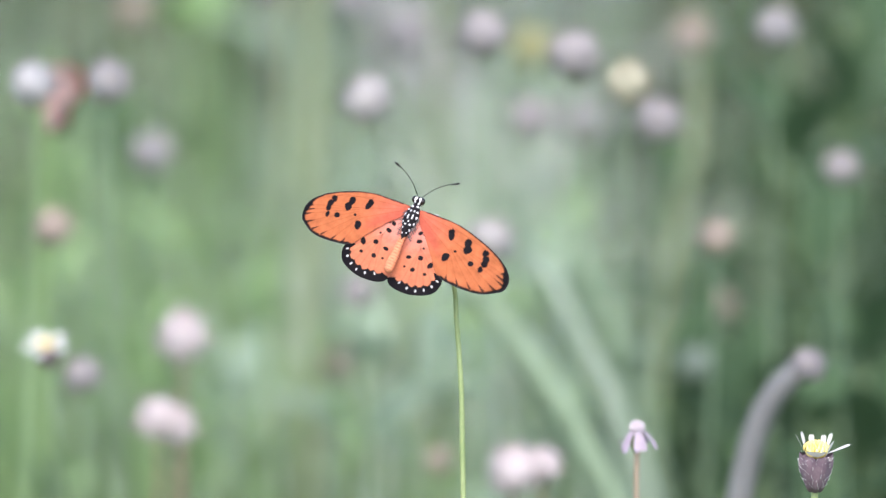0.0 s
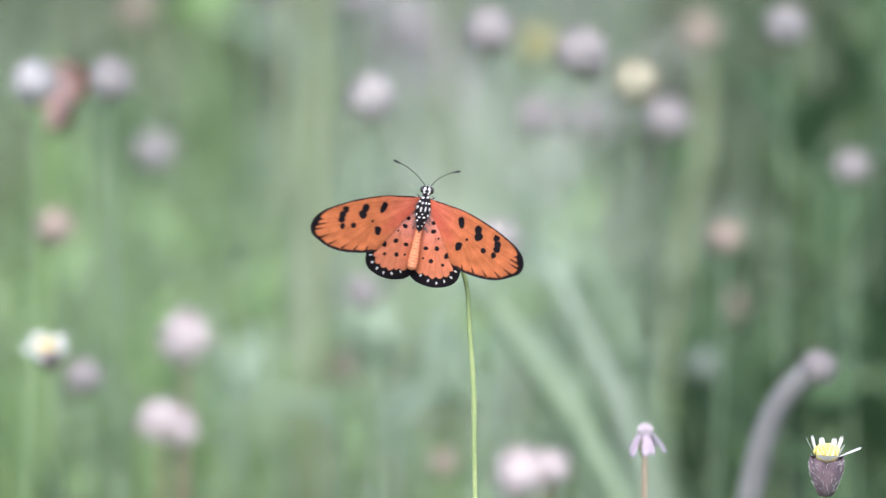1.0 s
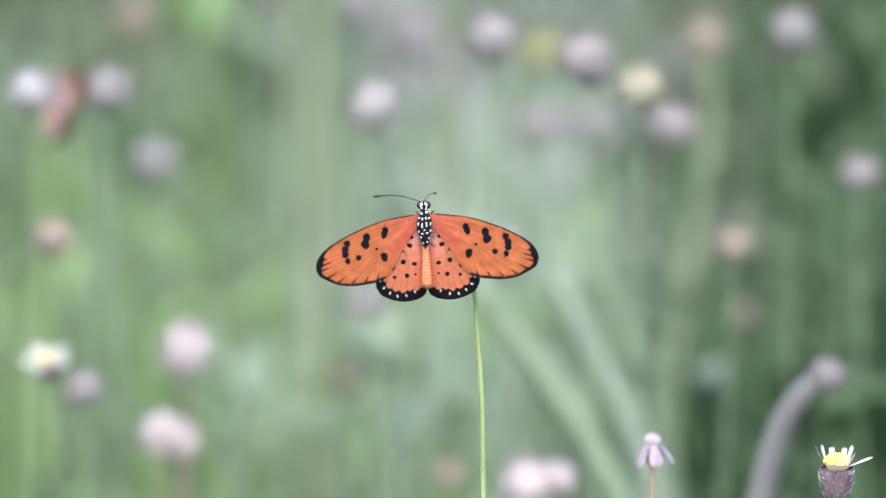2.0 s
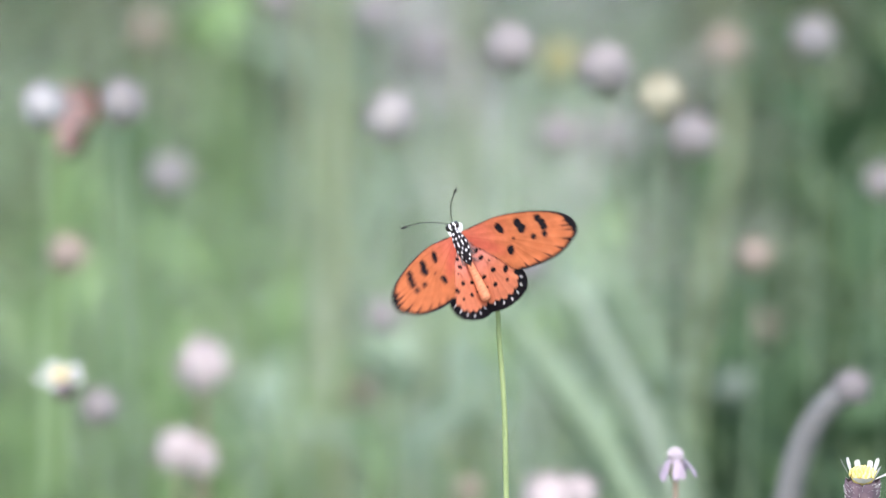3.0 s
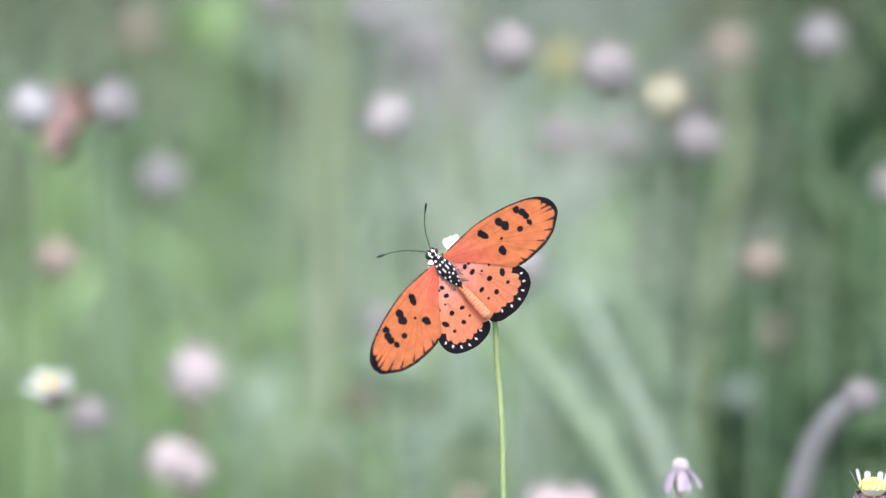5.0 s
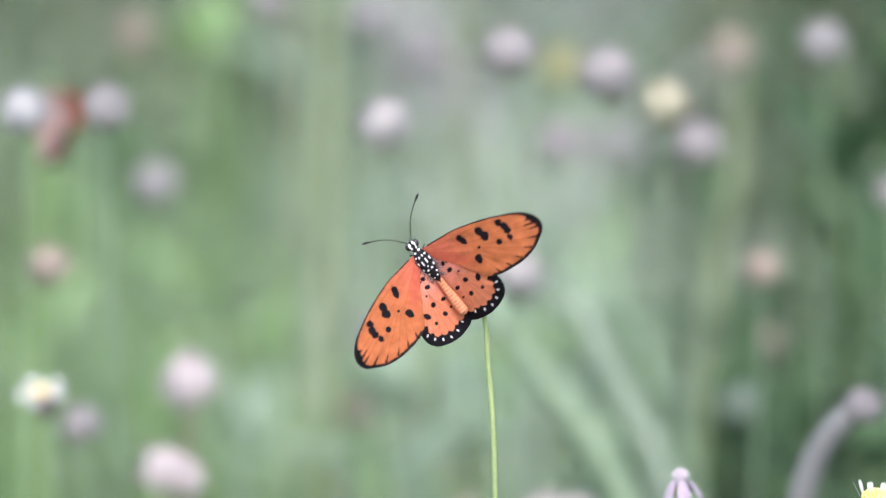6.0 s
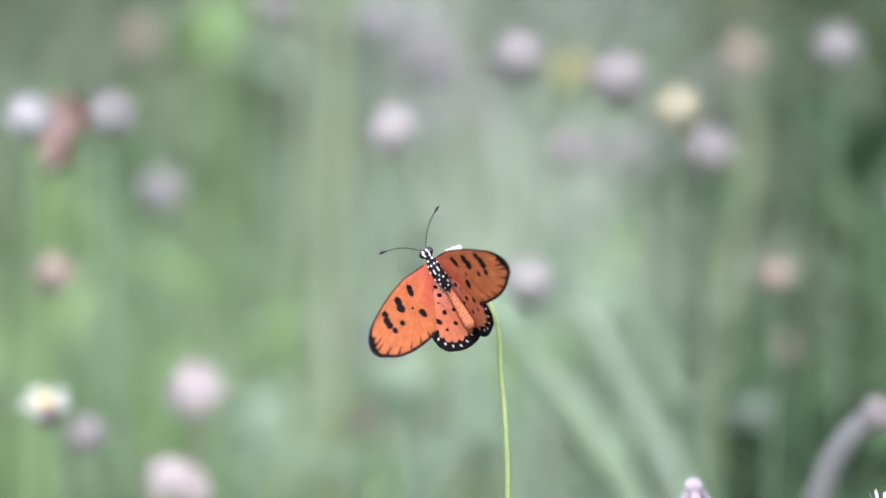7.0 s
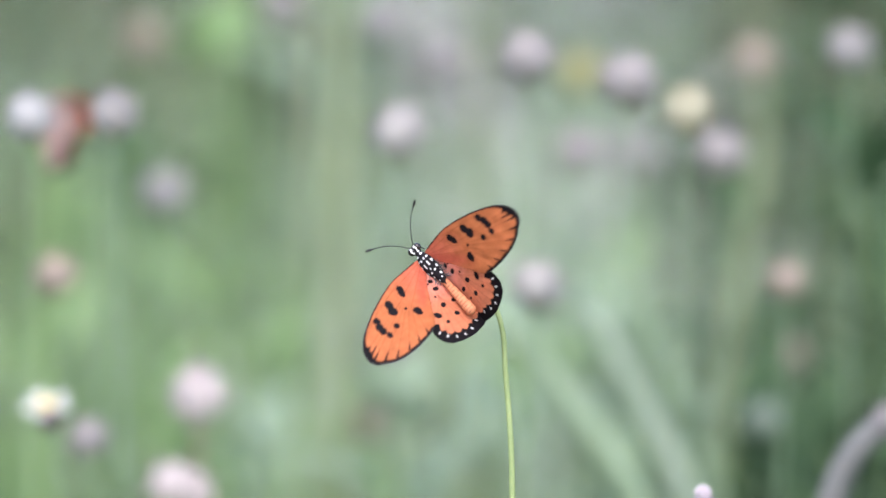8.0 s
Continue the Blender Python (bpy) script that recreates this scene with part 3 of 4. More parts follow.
def butterfly(label, place, fine):
    """A butterfly whose body lies along y, head first, with its back up. Its wings turn about the origin beside the thorax."""
    ob = thing("butterfly", label, "butterfly", place, "butterflies")
    head = stations([(-0.55, 0.1, 0.1, 0.0), (-0.75, 0.66, 0.6, 0.0), (-1.2, 1.02, 0.95, 0.0), (-1.8, 1.16, 1.05, 0.0), (-2.4, 1.0, 0.95, 0.0), (-2.9, 0.75, 0.8, 0.0)], 26)
    hd = part("head", body_mesh("head", head, lambda p: dots(p, [(0.42, -1.15, 0.2, 0.5), (0.5, -2.3, 0.26, 0.3)], BLACK)), FUR, ob, "black head with white dots")
    for s in (-1, 1):
        part("eye", ball(0.9 * MM, (0.8, 1.0, 1.0), 10, 16, (s * 0.98 * MM, -1.55 * MM, 0.2 * MM)), EYE, hd)
        part("eye_ring", join([tube([(s * (0.72 - 0.16 * abs(k - 4) / 4) * MM, (-2.2 + 0.16 * k) * MM, (1.12 - 0.05 * abs(k - 4)) * MM) for k in range(9)], [0.14 * MM] * 9, 5)]), WHITE_SCALE, hd)
    thorax = stations([(-2.7, 0.75, 0.8, 0.0), (-3.4, 1.05, 1.1, 0.1), (-4.6, 1.65, 1.5, 0.15), (-6.2, 1.95, 1.75, 0.2), (-7.8, 1.75, 1.6, 0.2), (-9.0, 1.3, 1.35, 0.3), (-10.2, 0.95, 1.05, 0.4), (-11.3, 0.7, 0.8, 0.5)], 70)
    white = [(0.58, -3.3, 0.32, 0.28), (0.42, -4.6, 0.22, 0.32), (1.15, -4.5, 0.3, 0.22), (0.55, -6.1, 0.2, 0.66), (1.45, -5.9, 0.2, 0.44), (0.0, -7.2, 0.18, 0.2),
             (0.6, -8.1, 0.3, 0.26), (1.4, -7.6, 0.2, 0.36), (0.95, -9.2, 0.2, 0.34), (0.5, -10.3, 0.16, 0.24)]
    part("thorax", body_mesh("thorax", thorax, lambda p: dots(p, white, BLACK)), FUR, ob, "black thorax with white dots")
    soft_step = lambda q: min(1, q / 0.75) ** 1.3
    rest = []
    for i in range(91):
        s = i / 90
        y = -10.5 - 10.5 * s
        r = (0.72 + 0.48 * soft_step(s)) * math.sqrt(max(0.02, 1 - max(0, (s - 0.9) / 0.1) ** 2)) * (1 + 0.035 * math.sin(2 * math.pi * 7 * s))
        rest.append((y, max(0.15, r), max(0.15, r * 0.95), 0.45 + 1.65 * s))

    def cream(p):
        s = (-10.5 - p[:, 1]) / 10.5
        col = np.tile(np.array((0.54, 0.205, 0.105)), (len(p), 1))
        col = blend(col, (0.30, 0.09, 0.05), 0.55 * soft(np.cos(2 * np.pi * 7 * s), 0.75, 1.0))
        col = blend(col, BLACK, (1 - soft(s + 0.06 * np.abs(p[:, 0]) * 3, 0.12, 0.19)))
        ring = np.abs((s * 7) % 1 - 0.5)
        return blend(col, (0.16, 0.06, 0.04), 0.6 * (1 - soft(np.hypot(p[:, 0] / 0.62, ring / 0.11), 0.6, 1.1)) * (s < 0.95) * (s > 0.15))
    part("abdomen", body_mesh("abdomen", rest, cream), FUR, ob, "pale orange ringed abdomen")
    tuft = random.Random(2)
    for s in (-1, 1):
        hairs = []
        for _ in range(44 if fine else 12):
            y = tuft.uniform(-10.8, -4.6)
            root = Vector((s * (1.5 - 0.12 * abs(y + 6.5)) * MM, y * MM, tuft.uniform(0.3, 1.0) * MM))
            tip = root + Vector((s * tuft.uniform(0.5, 1.5), -tuft.uniform(0.3, 1.3), tuft.uniform(-0.1, 0.5))) * MM
            hairs.append(tube([root, (root + tip) / 2 + Vector((0, 0, 0.1 * MM)), tip], [0.05 * MM, 0.04 * MM, 0.015 * MM], 4))
        part("hair_tuft", join(hairs), GREY_HAIR, ob, "grey hairs beside the thorax")
    feelers = []
    for s in (-1, 1):
        bend = [(-s * 0.9 * math.sin(math.pi * k / 14) * MM, 12.6 * k / 14 * MM, 0) for k in range(15)]
        fe = part("antenna", tube(bend, [(0.10 if k < 12 else 0.10 + 0.11 * (k - 11)) * MM for k in range(14)] + [0.16 * MM], 7), HORN, ob, at=pose(s * 0.45 * MM, -0.8 * MM, 0.5 * MM))
        feelers.append(fe)
    wings = []
    for fore in (True, False):
        for s in (-1, 1):
            mesh = wing_mesh(fore, s, *((300, 90, CAMBER) if fore else (240, 80, CAMBER)) if fine else (90, 26, 0.002))
            wings.append((part("forewing" if fore else "hindwing", mesh, WING, ob, "orange wing with black spots and margin", at=pose(s * MM, 0, 0)), fore, s))
    for i, y in enumerate((-4.2, -6.0, -7.8)):
        for s in (-1, 1):
            knee = (s * (2.1 + 0.3 * i) * MM, (y + 0.8 - i) * MM, -2.2 * MM)
            foot = (s * (1.4 + 0.5 * i) * MM, (y + 0.6 - 0.7 * i) * MM, -6.4 * MM)
            part("leg", tube([(s * 0.8 * MM, y * MM, -1.1 * MM), knee, foot], [0.17 * MM, 0.13 * MM, 0.08 * MM], 6), HORN, ob)
    part("proboscis", tube(smooth_curve([(0, -0.8 * MM, -0.5 * MM), (0, -0.4 * MM, -2.5 * MM), (0, -2.0 * MM, -5.6 * MM)], 5), [0.1 * MM] * 11, 6), HORN, ob)
    return ob, wings, feelers


# ================================================================ the meadow
make_ground()
blades("meadow_grass", "fresh green meadow grass", GRASS, 8000, (-0.9, 0.9, 0.78, 1.8), (0.10, 0.25), (0.003, 0.006), (0.3, 1.4), 11, lambda x, y, h: (x < 0.06 and y < 1.15) or (x < -0.02 and y < 1.3) or (0.03 < x < 0.10 and y < 1.7 and h < 0.2) or (h < 0.13 and x < 0.08))
# near-black blades paint the shade on the right and far left
blades("shaded_grass", "green meadow grass coloured dark for shade", SHADED_GRASS, 8500, (-0.9, 0.9, 0.62, 2.6), (0.10, 0.27), (0.003, 0.007), (0.2, 1.2), 16, lambda x, y, h: x > 0.06 or (x < -0.06 and y > 1.2))
blades("pale_grass", "pale silvery green meadow grass", PALE_GRASS, 6500, (-0.9, 0.9, 0.95, 2.8), (0.10, 0.24), (0.003, 0.006), (0.3, 1.4), 12, lambda x, y, h: -0.075 < x < 0.035 or (h < 0.12 and x < 0.08))
blades("dry_grass", "dry grey straw among the green grass", DRY_GRASS, 9500, (-0.9, 0.9, 1.0, 2.8), (0.08, 0.25), (0.002, 0.006), (0.3, 1.5), 13, lambda x, y, h: (y > 1.35 and -0.06 < x < 0.03) or (y > 1.05 and -0.03 < x < 0.05) or (h < 0.12 and y > 1.3 and -0.14 < x < 0.09))
blades("brown_grass", "dead brown grass between the green", BROWN_GRASS, 5000, (-0.9, 0.9, 1.0, 2.8), (0.08, 0.25), (0.003, 0.006), (0.3, 1.4), 19, lambda x, y, h: y > 1.5 or (y > 1.15 and abs(x) > 0.06))
blades("tall_grass", "thin tall pale grass culms", SOFT_BLADE, 170, (-0.6, 0.6, 0.55, 1.3), (0.24, 0.42), (0.0012, 0.0026), (0.1, 0.9), 17)
blades("upright_grass", "upright fresh green grass blades", FRESH_BLADE, 420, (-0.42, 0.42, 0.62, 1.05), (0.14, 0.245), (0.003, 0.007), (0.02, 0.3), 21, lambda x, y, h: x < -0.055 or (h < 0.19 and x < 0.06))
blades("upright_pale_grass", "upright pale green grass blades", PALE_GRASS, 520, (-0.42, 0.42, 0.62, 1.05), (0.16, 0.29), (0.003, 0.006), (0.02, 0.3), 22, lambda x, y, h: (-0.055 < x < 0.03 and h < 0.26) or (-0.085 < x < 0.065 and h < 0.21))
blades("upright_brown_grass", "upright brown dead grass blades", BROWN_GRASS, 700, (-0.42, 0.42, 0.90, 1.6), (0.14, 0.28), (0.003, 0.006), (0.02, 0.3), 23, lambda x, y, h: (x > 0.07 and y > 1.05) or x < -0.025)
# more shade-coloured blades for the lower right
blades("upright_shaded_grass", "upright green grass blades coloured dark for shade", SHADED_GRASS, 420, (-0.1, 0.30, 0.55, 1.0), (0.11, 0.21), (0.004, 0.008), (0.02, 0.4), 24, lambda x, y, h: x > 0.062)
blades("short_grass", "short green grass round the flower stalks", GRASS, 8500, (-1.1, 1.1, -1.2, 0.62), (0.05, 0.15), (0.003, 0.005), (0.1, 0.9), 14)
blades("far_grass", "meadow grass farther off", GRASS, 12000, (-5, 5, 2.4, 8.0), (0.12, 0.3), (0.010, 0.022), (0.1, 0.8), 15)
blades("low_turf", "low worn turf", GRASS, 30000, (-4.5, 4.5, -4.5, 2.4), (0.03, 0.09), (0.008, 0.018), (0.3, 1.2), 18)

# ---- the flower on which the butterfly feeds
STALK = [(0.0079, -0.0101, 0.3125), (0.0077, -0.0072, 0.3262), (0.0072, -0.0053, 0.335), (0.0065, -0.0034, 0.3438), (0.0061, -0.002, 0.3508), (0.0050, -0.001, 0.3552),
         (0.0026, 0.0012, 0.3592), (-0.0004, 0.0030, 0.3612), (-0.0020, 0.0040, 0.3620)]
perch = thing("daisy", "white daisy under the feeding butterfly on a bent green stalk", "flower", pose(0.0100, -0.030, 0), "meadow daisies")
feet = Vector((0.0100, -0.030, 0))
line = smooth_curve([(0, 0, -0.012), (0.001, 0.004, 0.12), (0.0, 0.011, 0.22)] + [Vector(p) - feet for p in STALK], 6)
part("stalk", tube(line, [0.00074 - 0.00022 * i / len(line) for i in range(len(line))], 10), STEM, perch)
face = Vector((-0.35, -0.75, 0.6)).normalized()
perch_at = Matrix.Translation(Vector((-0.0024, 0.0035, 0.3632)) - feet) @ aim(face)
part("cup", cup_shape(0.0031, 0.006), CUP, perch, at=perch_at)
perch_disc = part("disc", disc_shape(0.0030, 5), YELLOW, perch, at=perch_at @ pose(0, 0, 0.0005))
for i in range(5):
    part("petal", petal_shape(0.0046, 0.0040, 0.1, -0.08), PETAL, perch, at=perch_at @ pose(0, 0, 0, 0, 0, 72 * i + 20) @ pose(0.0024, 0, 0.0004))
cam.data.dof.focus_object = perch_disc

# ---- sharp flowers beside it
flower((0.0912, 0.000, 0.3098), "closing", "half-closed white daisy with yellow disc and purple cup", 1.0, (0.02, -0.12, 1), seed=3, thick=0.0010, foot=(0.094, 0.01, 0))
flower((0.0485, 0.060, 0.3018), "fading", "faded lilac daisy with drooping petals", 0.85, (0.0, -0.1, 1), seed=4, stem=BROWN_STEM, foot=(0.052, 0.05, 0))

# ---- flowers behind
WHITE_LABEL, FLUFF_LABEL, PINK_LABEL = "white daisy with yellow disc in the grass", "pale fluffy seed head on a thin stalk", "faded pinkish daisy gone woolly"
for i, (x, y, z, kind, size) in enumerate([
        (-0.0907, 0.300, 0.3431, "grey", 0.97), (-0.1111, 0.300, 0.3422, "white", 0.95), (-0.0855, 0.544, 0.2739, "dull", 0.98), (-0.0214, 0.310, 0.3367, "bright", 1.07),
        (0.0101, 0.340, 0.3492, "fluff", 1.04), (0.0253, 0.599, 0.2956, "gold", 0.92), (0.0348, 0.330, 0.3456, "fluff", 1.12), (0.0489, 0.290, 0.3458, "cream", 0.95),
        (0.0604, 0.420, 0.3095, "fluff", 1.00), (0.0248, 0.546, 0.2849, "fluff", 0.96), (0.0389, 0.644, 0.2645, "dull", 1.05), (0.0757, 0.380, 0.2842, "brown", 0.74),
        (0.0124, 0.330, 0.2938, "bright", 1.03), (-0.0233, 0.400, 0.2642, "fluff", 0.80), (-0.0718, 0.347, 0.2627, "pink", 1.08), (-0.0781, 0.342, 0.2407, "pink", 0.92),
        (-0.0726, 0.342, 0.2387, "pink", 0.76), (-0.0986, 0.330, 0.2551, "fluff", 0.80), (-0.1070, 0.285, 0.2718, "open", 0.90), (-0.1084, 0.380, 0.2856, "brown", 0.84),
        (0.019, 0.281, 0.241, "pink", 1.04), (0.027, 0.282, 0.242, "pink", 0.76), (0.0924, 0.420, 0.3361, "dull", 0.94), (0.0729, 0.601, 0.2990, "brown", 0.86),
        (-0.0275, 0.602, 0.3093, "dull", 0.96), (-0.0118, 0.650, 0.2891, "dull", 1.05), (0.1108, 0.400, 0.3003, "fluff", 0.78), (0.0841, 0.584, 0.2219, "brown", 0.76),
        (-0.001, 0.428, 0.209, "brown", 0.58), (-0.0307, 0.580, 0.2027, "brown", 0.72), (-0.0952, 0.700, 0.2861, "brown", 0.78), (-0.0561, 0.620, 0.3107, "fluff", 0.85), (0.0730, 0.500, 0.2219, "bud", 0.80)]):
    label = {"open": WHITE_LABEL, "grey": "greyish white seed head beside an orange butterfly", "bud": "greyish green unopened daisy head", "cream": "pale cream daisy head without petals", "fluff": FLUFF_LABEL, "bright": "bright whitish seed head on a thin stalk", "gold": "dull yellow daisy head without petals", "white": "white woolly seed head beside an orange butterfly", "dull": "dull grey seed head on a thin stalk", "brown": "brownish fluffy seed head on a thin stalk", "pink": PINK_LABEL}[kind]
    flower((x, y, z), kind, label, size, (-0.15, -0.35, 0.93) if kind == "open" else (0, -0.3, 1), seed=20 + i, stem=BROWN_STEM if kind == "pink" else SOFT_BLADE, thick=0.0008 if kind == "pink" else 0.0004)

# ---- long blades and stalks that stand out
UPRIGHT, LEANING = "tall pale green grass blade standing upright", "broad pale green grass blade leaning over"
for foot, points, width, mat, label in [
        ((-0.0500, 0.66, 0), [(-0.0490, 0.66, 0.10), (-0.0499, 0.66, 0.2080), (-0.0491, 0.66, 0.2432), (-0.0481, 0.66, 0.2798), (-0.0472, 0.66, 0.3225), (-0.0466, 0.66, 0.3415)], 0.0040, BLADE, UPRIGHT),
        ((-0.0410, 0.64, 0), [(-0.0400, 0.64, 0.10), (-0.0408, 0.64, 0.2123), (-0.0399, 0.64, 0.2472), (-0.0388, 0.64, 0.2836), (-0.0377, 0.64, 0.3261), (-0.0372, 0.64, 0.3449)], 0.0062, BLADE, UPRIGHT),
        ((-0.004, 0.72, 0), [(-0.0035, 0.72, 0.12), (-0.0024, 0.72, 0.2439), (-0.0016, 0.72, 0.2916), (-0.001, 0.72, 0.36)], 0.0030, BLADE, UPRIGHT),
        ((0.0660, 0.66, 0), [(0.0670, 0.66, 0.10), (0.0674, 0.66, 0.2048), (0.0727, 0.66, 0.2368), (0.0762, 0.66, 0.2623), (0.0756, 0.66, 0.2798), (0.0740, 0.66, 0.2893)], 0.0048, BLADE, "broad olive green grass blade, slightly arched"),
        ((-0.121, 0.60, 0), [(-0.1205, 0.60, 0.12), (-0.1192, 0.60, 0.21), (-0.1178, 0.60, 0.262), (-0.117, 0.60, 0.292)], 0.0090, FRESH_BLADE, "broad fresh green grass blade standing upright"),
        ((-0.068, 0.98, 0), [(-0.0685, 0.98, 0.12), (-0.070, 0.98, 0.19), (-0.0715, 0.98, 0.25), (-0.073, 0.98, 0.30)], 0.0080, FRESH_BLADE, "broad fresh green grass blade standing upright"),
        ((-0.080, 1.02, 0), [(-0.0805, 1.02, 0.12), (-0.083, 1.02, 0.19), (-0.085, 1.02, 0.25), (-0.087, 1.02, 0.29)], 0.0060, FRESH_BLADE, "fresh green grass blade standing upright"),
        ((0.080, 0.44, 0), [(0.060, 0.44, 0.165), (0.0364, 0.44, 0.2168), (0.0204, 0.44, 0.2400), (0.0040, 0.44, 0.2620)], 0.0110, SOFT_BLADE, LEANING),
        ((0.080, 0.47, 0), [(0.066, 0.47, 0.16), (0.0486, 0.47, 0.2144), (0.0368, 0.47, 0.2385), (0.0262, 0.47, 0.2570)], 0.0095, PALE_BLADE, LEANING),
        ((0.078, 0.52, 0), [(0.068, 0.52, 0.16), (0.0569, 0.52, 0.2076), (0.0479, 0.52, 0.2306), (0.0388, 0.52, 0.2505), (0.033, 0.52, 0.262)], 0.0060, SOFT_BLADE, LEANING)]:
    long_blade(foot, points, width, mat, label, taper=1.2 if label == LEANING else 2.1)

# ---- the dry stalk that bows over
dry = thing("dry_grass_stalk", "thick dry greyish stalk bowed over at the top", "dry stalk", pose(0.060, 0.22, 0), "tall grass")
bow = smooth_curve([Vector(p) - Vector((0.060, 0.22, 0)) for p in ((0.060, 0.22, -0.012), (0.068, 0.22, 0.12), (0.0755, 0.22, 0.215), (0.0810, 0.22, 0.2588), (0.0828, 0.22, 0.2656), (0.0852, 0.22, 0.2714), (0.0890, 0.22, 0.2772), (0.0930, 0.22, 0.2811), (0.0961, 0.22, 0.2831))], 8)
part("stalk", tube(bow, [0.0036 - 0.0004 * i / len(bow) for i in range(len(bow))], 14), OLD_STRAW, dry)
part("withered_head", moved(fluff_shape(0.0056, 9, 150, 0.08), Matrix.Translation(bow[-1])), OLD_HEAD, dry, "withered pinkish grey head")
part("sheath", tube(bow[4:22], [0.0041 - 0.00002 * i for i in range(18)], 14), OLD_STRAW, dry)

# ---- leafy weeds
# look 2 is the shade-coloured leaf, mostly set to darken the right side
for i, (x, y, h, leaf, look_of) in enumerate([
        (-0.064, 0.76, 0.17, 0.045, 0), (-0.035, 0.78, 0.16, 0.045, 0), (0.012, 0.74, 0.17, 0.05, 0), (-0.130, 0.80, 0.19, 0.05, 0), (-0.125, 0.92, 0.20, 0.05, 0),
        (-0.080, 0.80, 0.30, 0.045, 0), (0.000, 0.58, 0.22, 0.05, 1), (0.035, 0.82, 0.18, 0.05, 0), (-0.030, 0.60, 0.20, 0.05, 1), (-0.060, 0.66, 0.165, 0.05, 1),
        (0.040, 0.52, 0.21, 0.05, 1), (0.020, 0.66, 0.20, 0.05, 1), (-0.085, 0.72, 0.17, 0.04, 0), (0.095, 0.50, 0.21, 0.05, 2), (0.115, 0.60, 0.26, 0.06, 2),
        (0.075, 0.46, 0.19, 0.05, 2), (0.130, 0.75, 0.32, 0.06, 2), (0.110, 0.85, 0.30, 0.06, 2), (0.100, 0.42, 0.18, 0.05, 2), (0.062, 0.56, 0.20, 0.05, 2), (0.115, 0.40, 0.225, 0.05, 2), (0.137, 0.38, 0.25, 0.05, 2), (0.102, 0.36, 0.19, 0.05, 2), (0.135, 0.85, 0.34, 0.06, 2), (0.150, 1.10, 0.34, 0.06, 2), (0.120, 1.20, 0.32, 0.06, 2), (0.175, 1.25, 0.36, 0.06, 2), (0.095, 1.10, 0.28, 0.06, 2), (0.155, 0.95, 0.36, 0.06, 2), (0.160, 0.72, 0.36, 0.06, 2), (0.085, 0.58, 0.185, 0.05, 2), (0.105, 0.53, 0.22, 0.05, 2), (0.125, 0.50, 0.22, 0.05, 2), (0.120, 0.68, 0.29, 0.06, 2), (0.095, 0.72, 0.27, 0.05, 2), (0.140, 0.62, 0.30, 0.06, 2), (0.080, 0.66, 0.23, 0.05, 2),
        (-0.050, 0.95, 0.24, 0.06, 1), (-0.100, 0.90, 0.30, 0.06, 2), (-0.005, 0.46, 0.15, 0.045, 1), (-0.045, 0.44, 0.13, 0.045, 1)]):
    mat = (LEAF, GREY_LEAF, SHADED_LEAF)[look_of]
    weed((x, y, 0), h, leaf, mat, ("bright green leafy weed", "silvery green leafy weed", "green leafy weed coloured dark for shade")[look_of], 60 + i)

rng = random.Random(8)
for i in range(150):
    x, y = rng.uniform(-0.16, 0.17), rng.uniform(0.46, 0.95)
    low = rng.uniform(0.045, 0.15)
    # herbs on the right mostly get the leaf colour with painted shade
    mat = rng.choice((LEAF, LEAF, GREY_LEAF, SHADED_LEAF if x < -0.08 else LEAF)) if x < 0.06 + rng.uniform(-0.03, 0.02) else SHADED_LEAF if rng.random() < 0.75 else LEAF
    weed((x, y, 0), 0.36 - 0.21 * y - low, rng.uniform(0.014, 0.026), mat, "small-leaved green meadow herb coloured dark for shade" if mat == SHADED_LEAF else "small-leaved green meadow herb", 100 + i, 7)

# ---- the butterflies
fly, fly_wings, fly_feelers = butterfly("orange butterfly with black-spotted wings feeding on a white daisy", pose(0, 0, 0.37), True)
other, other_wings, _ = butterfly("orange butterfly with folded wings on a white daisy", pose(-0.1118, 0.400, 0.3280, 66, 0, 25) @ Matrix.Scale(0.90, 4), False)


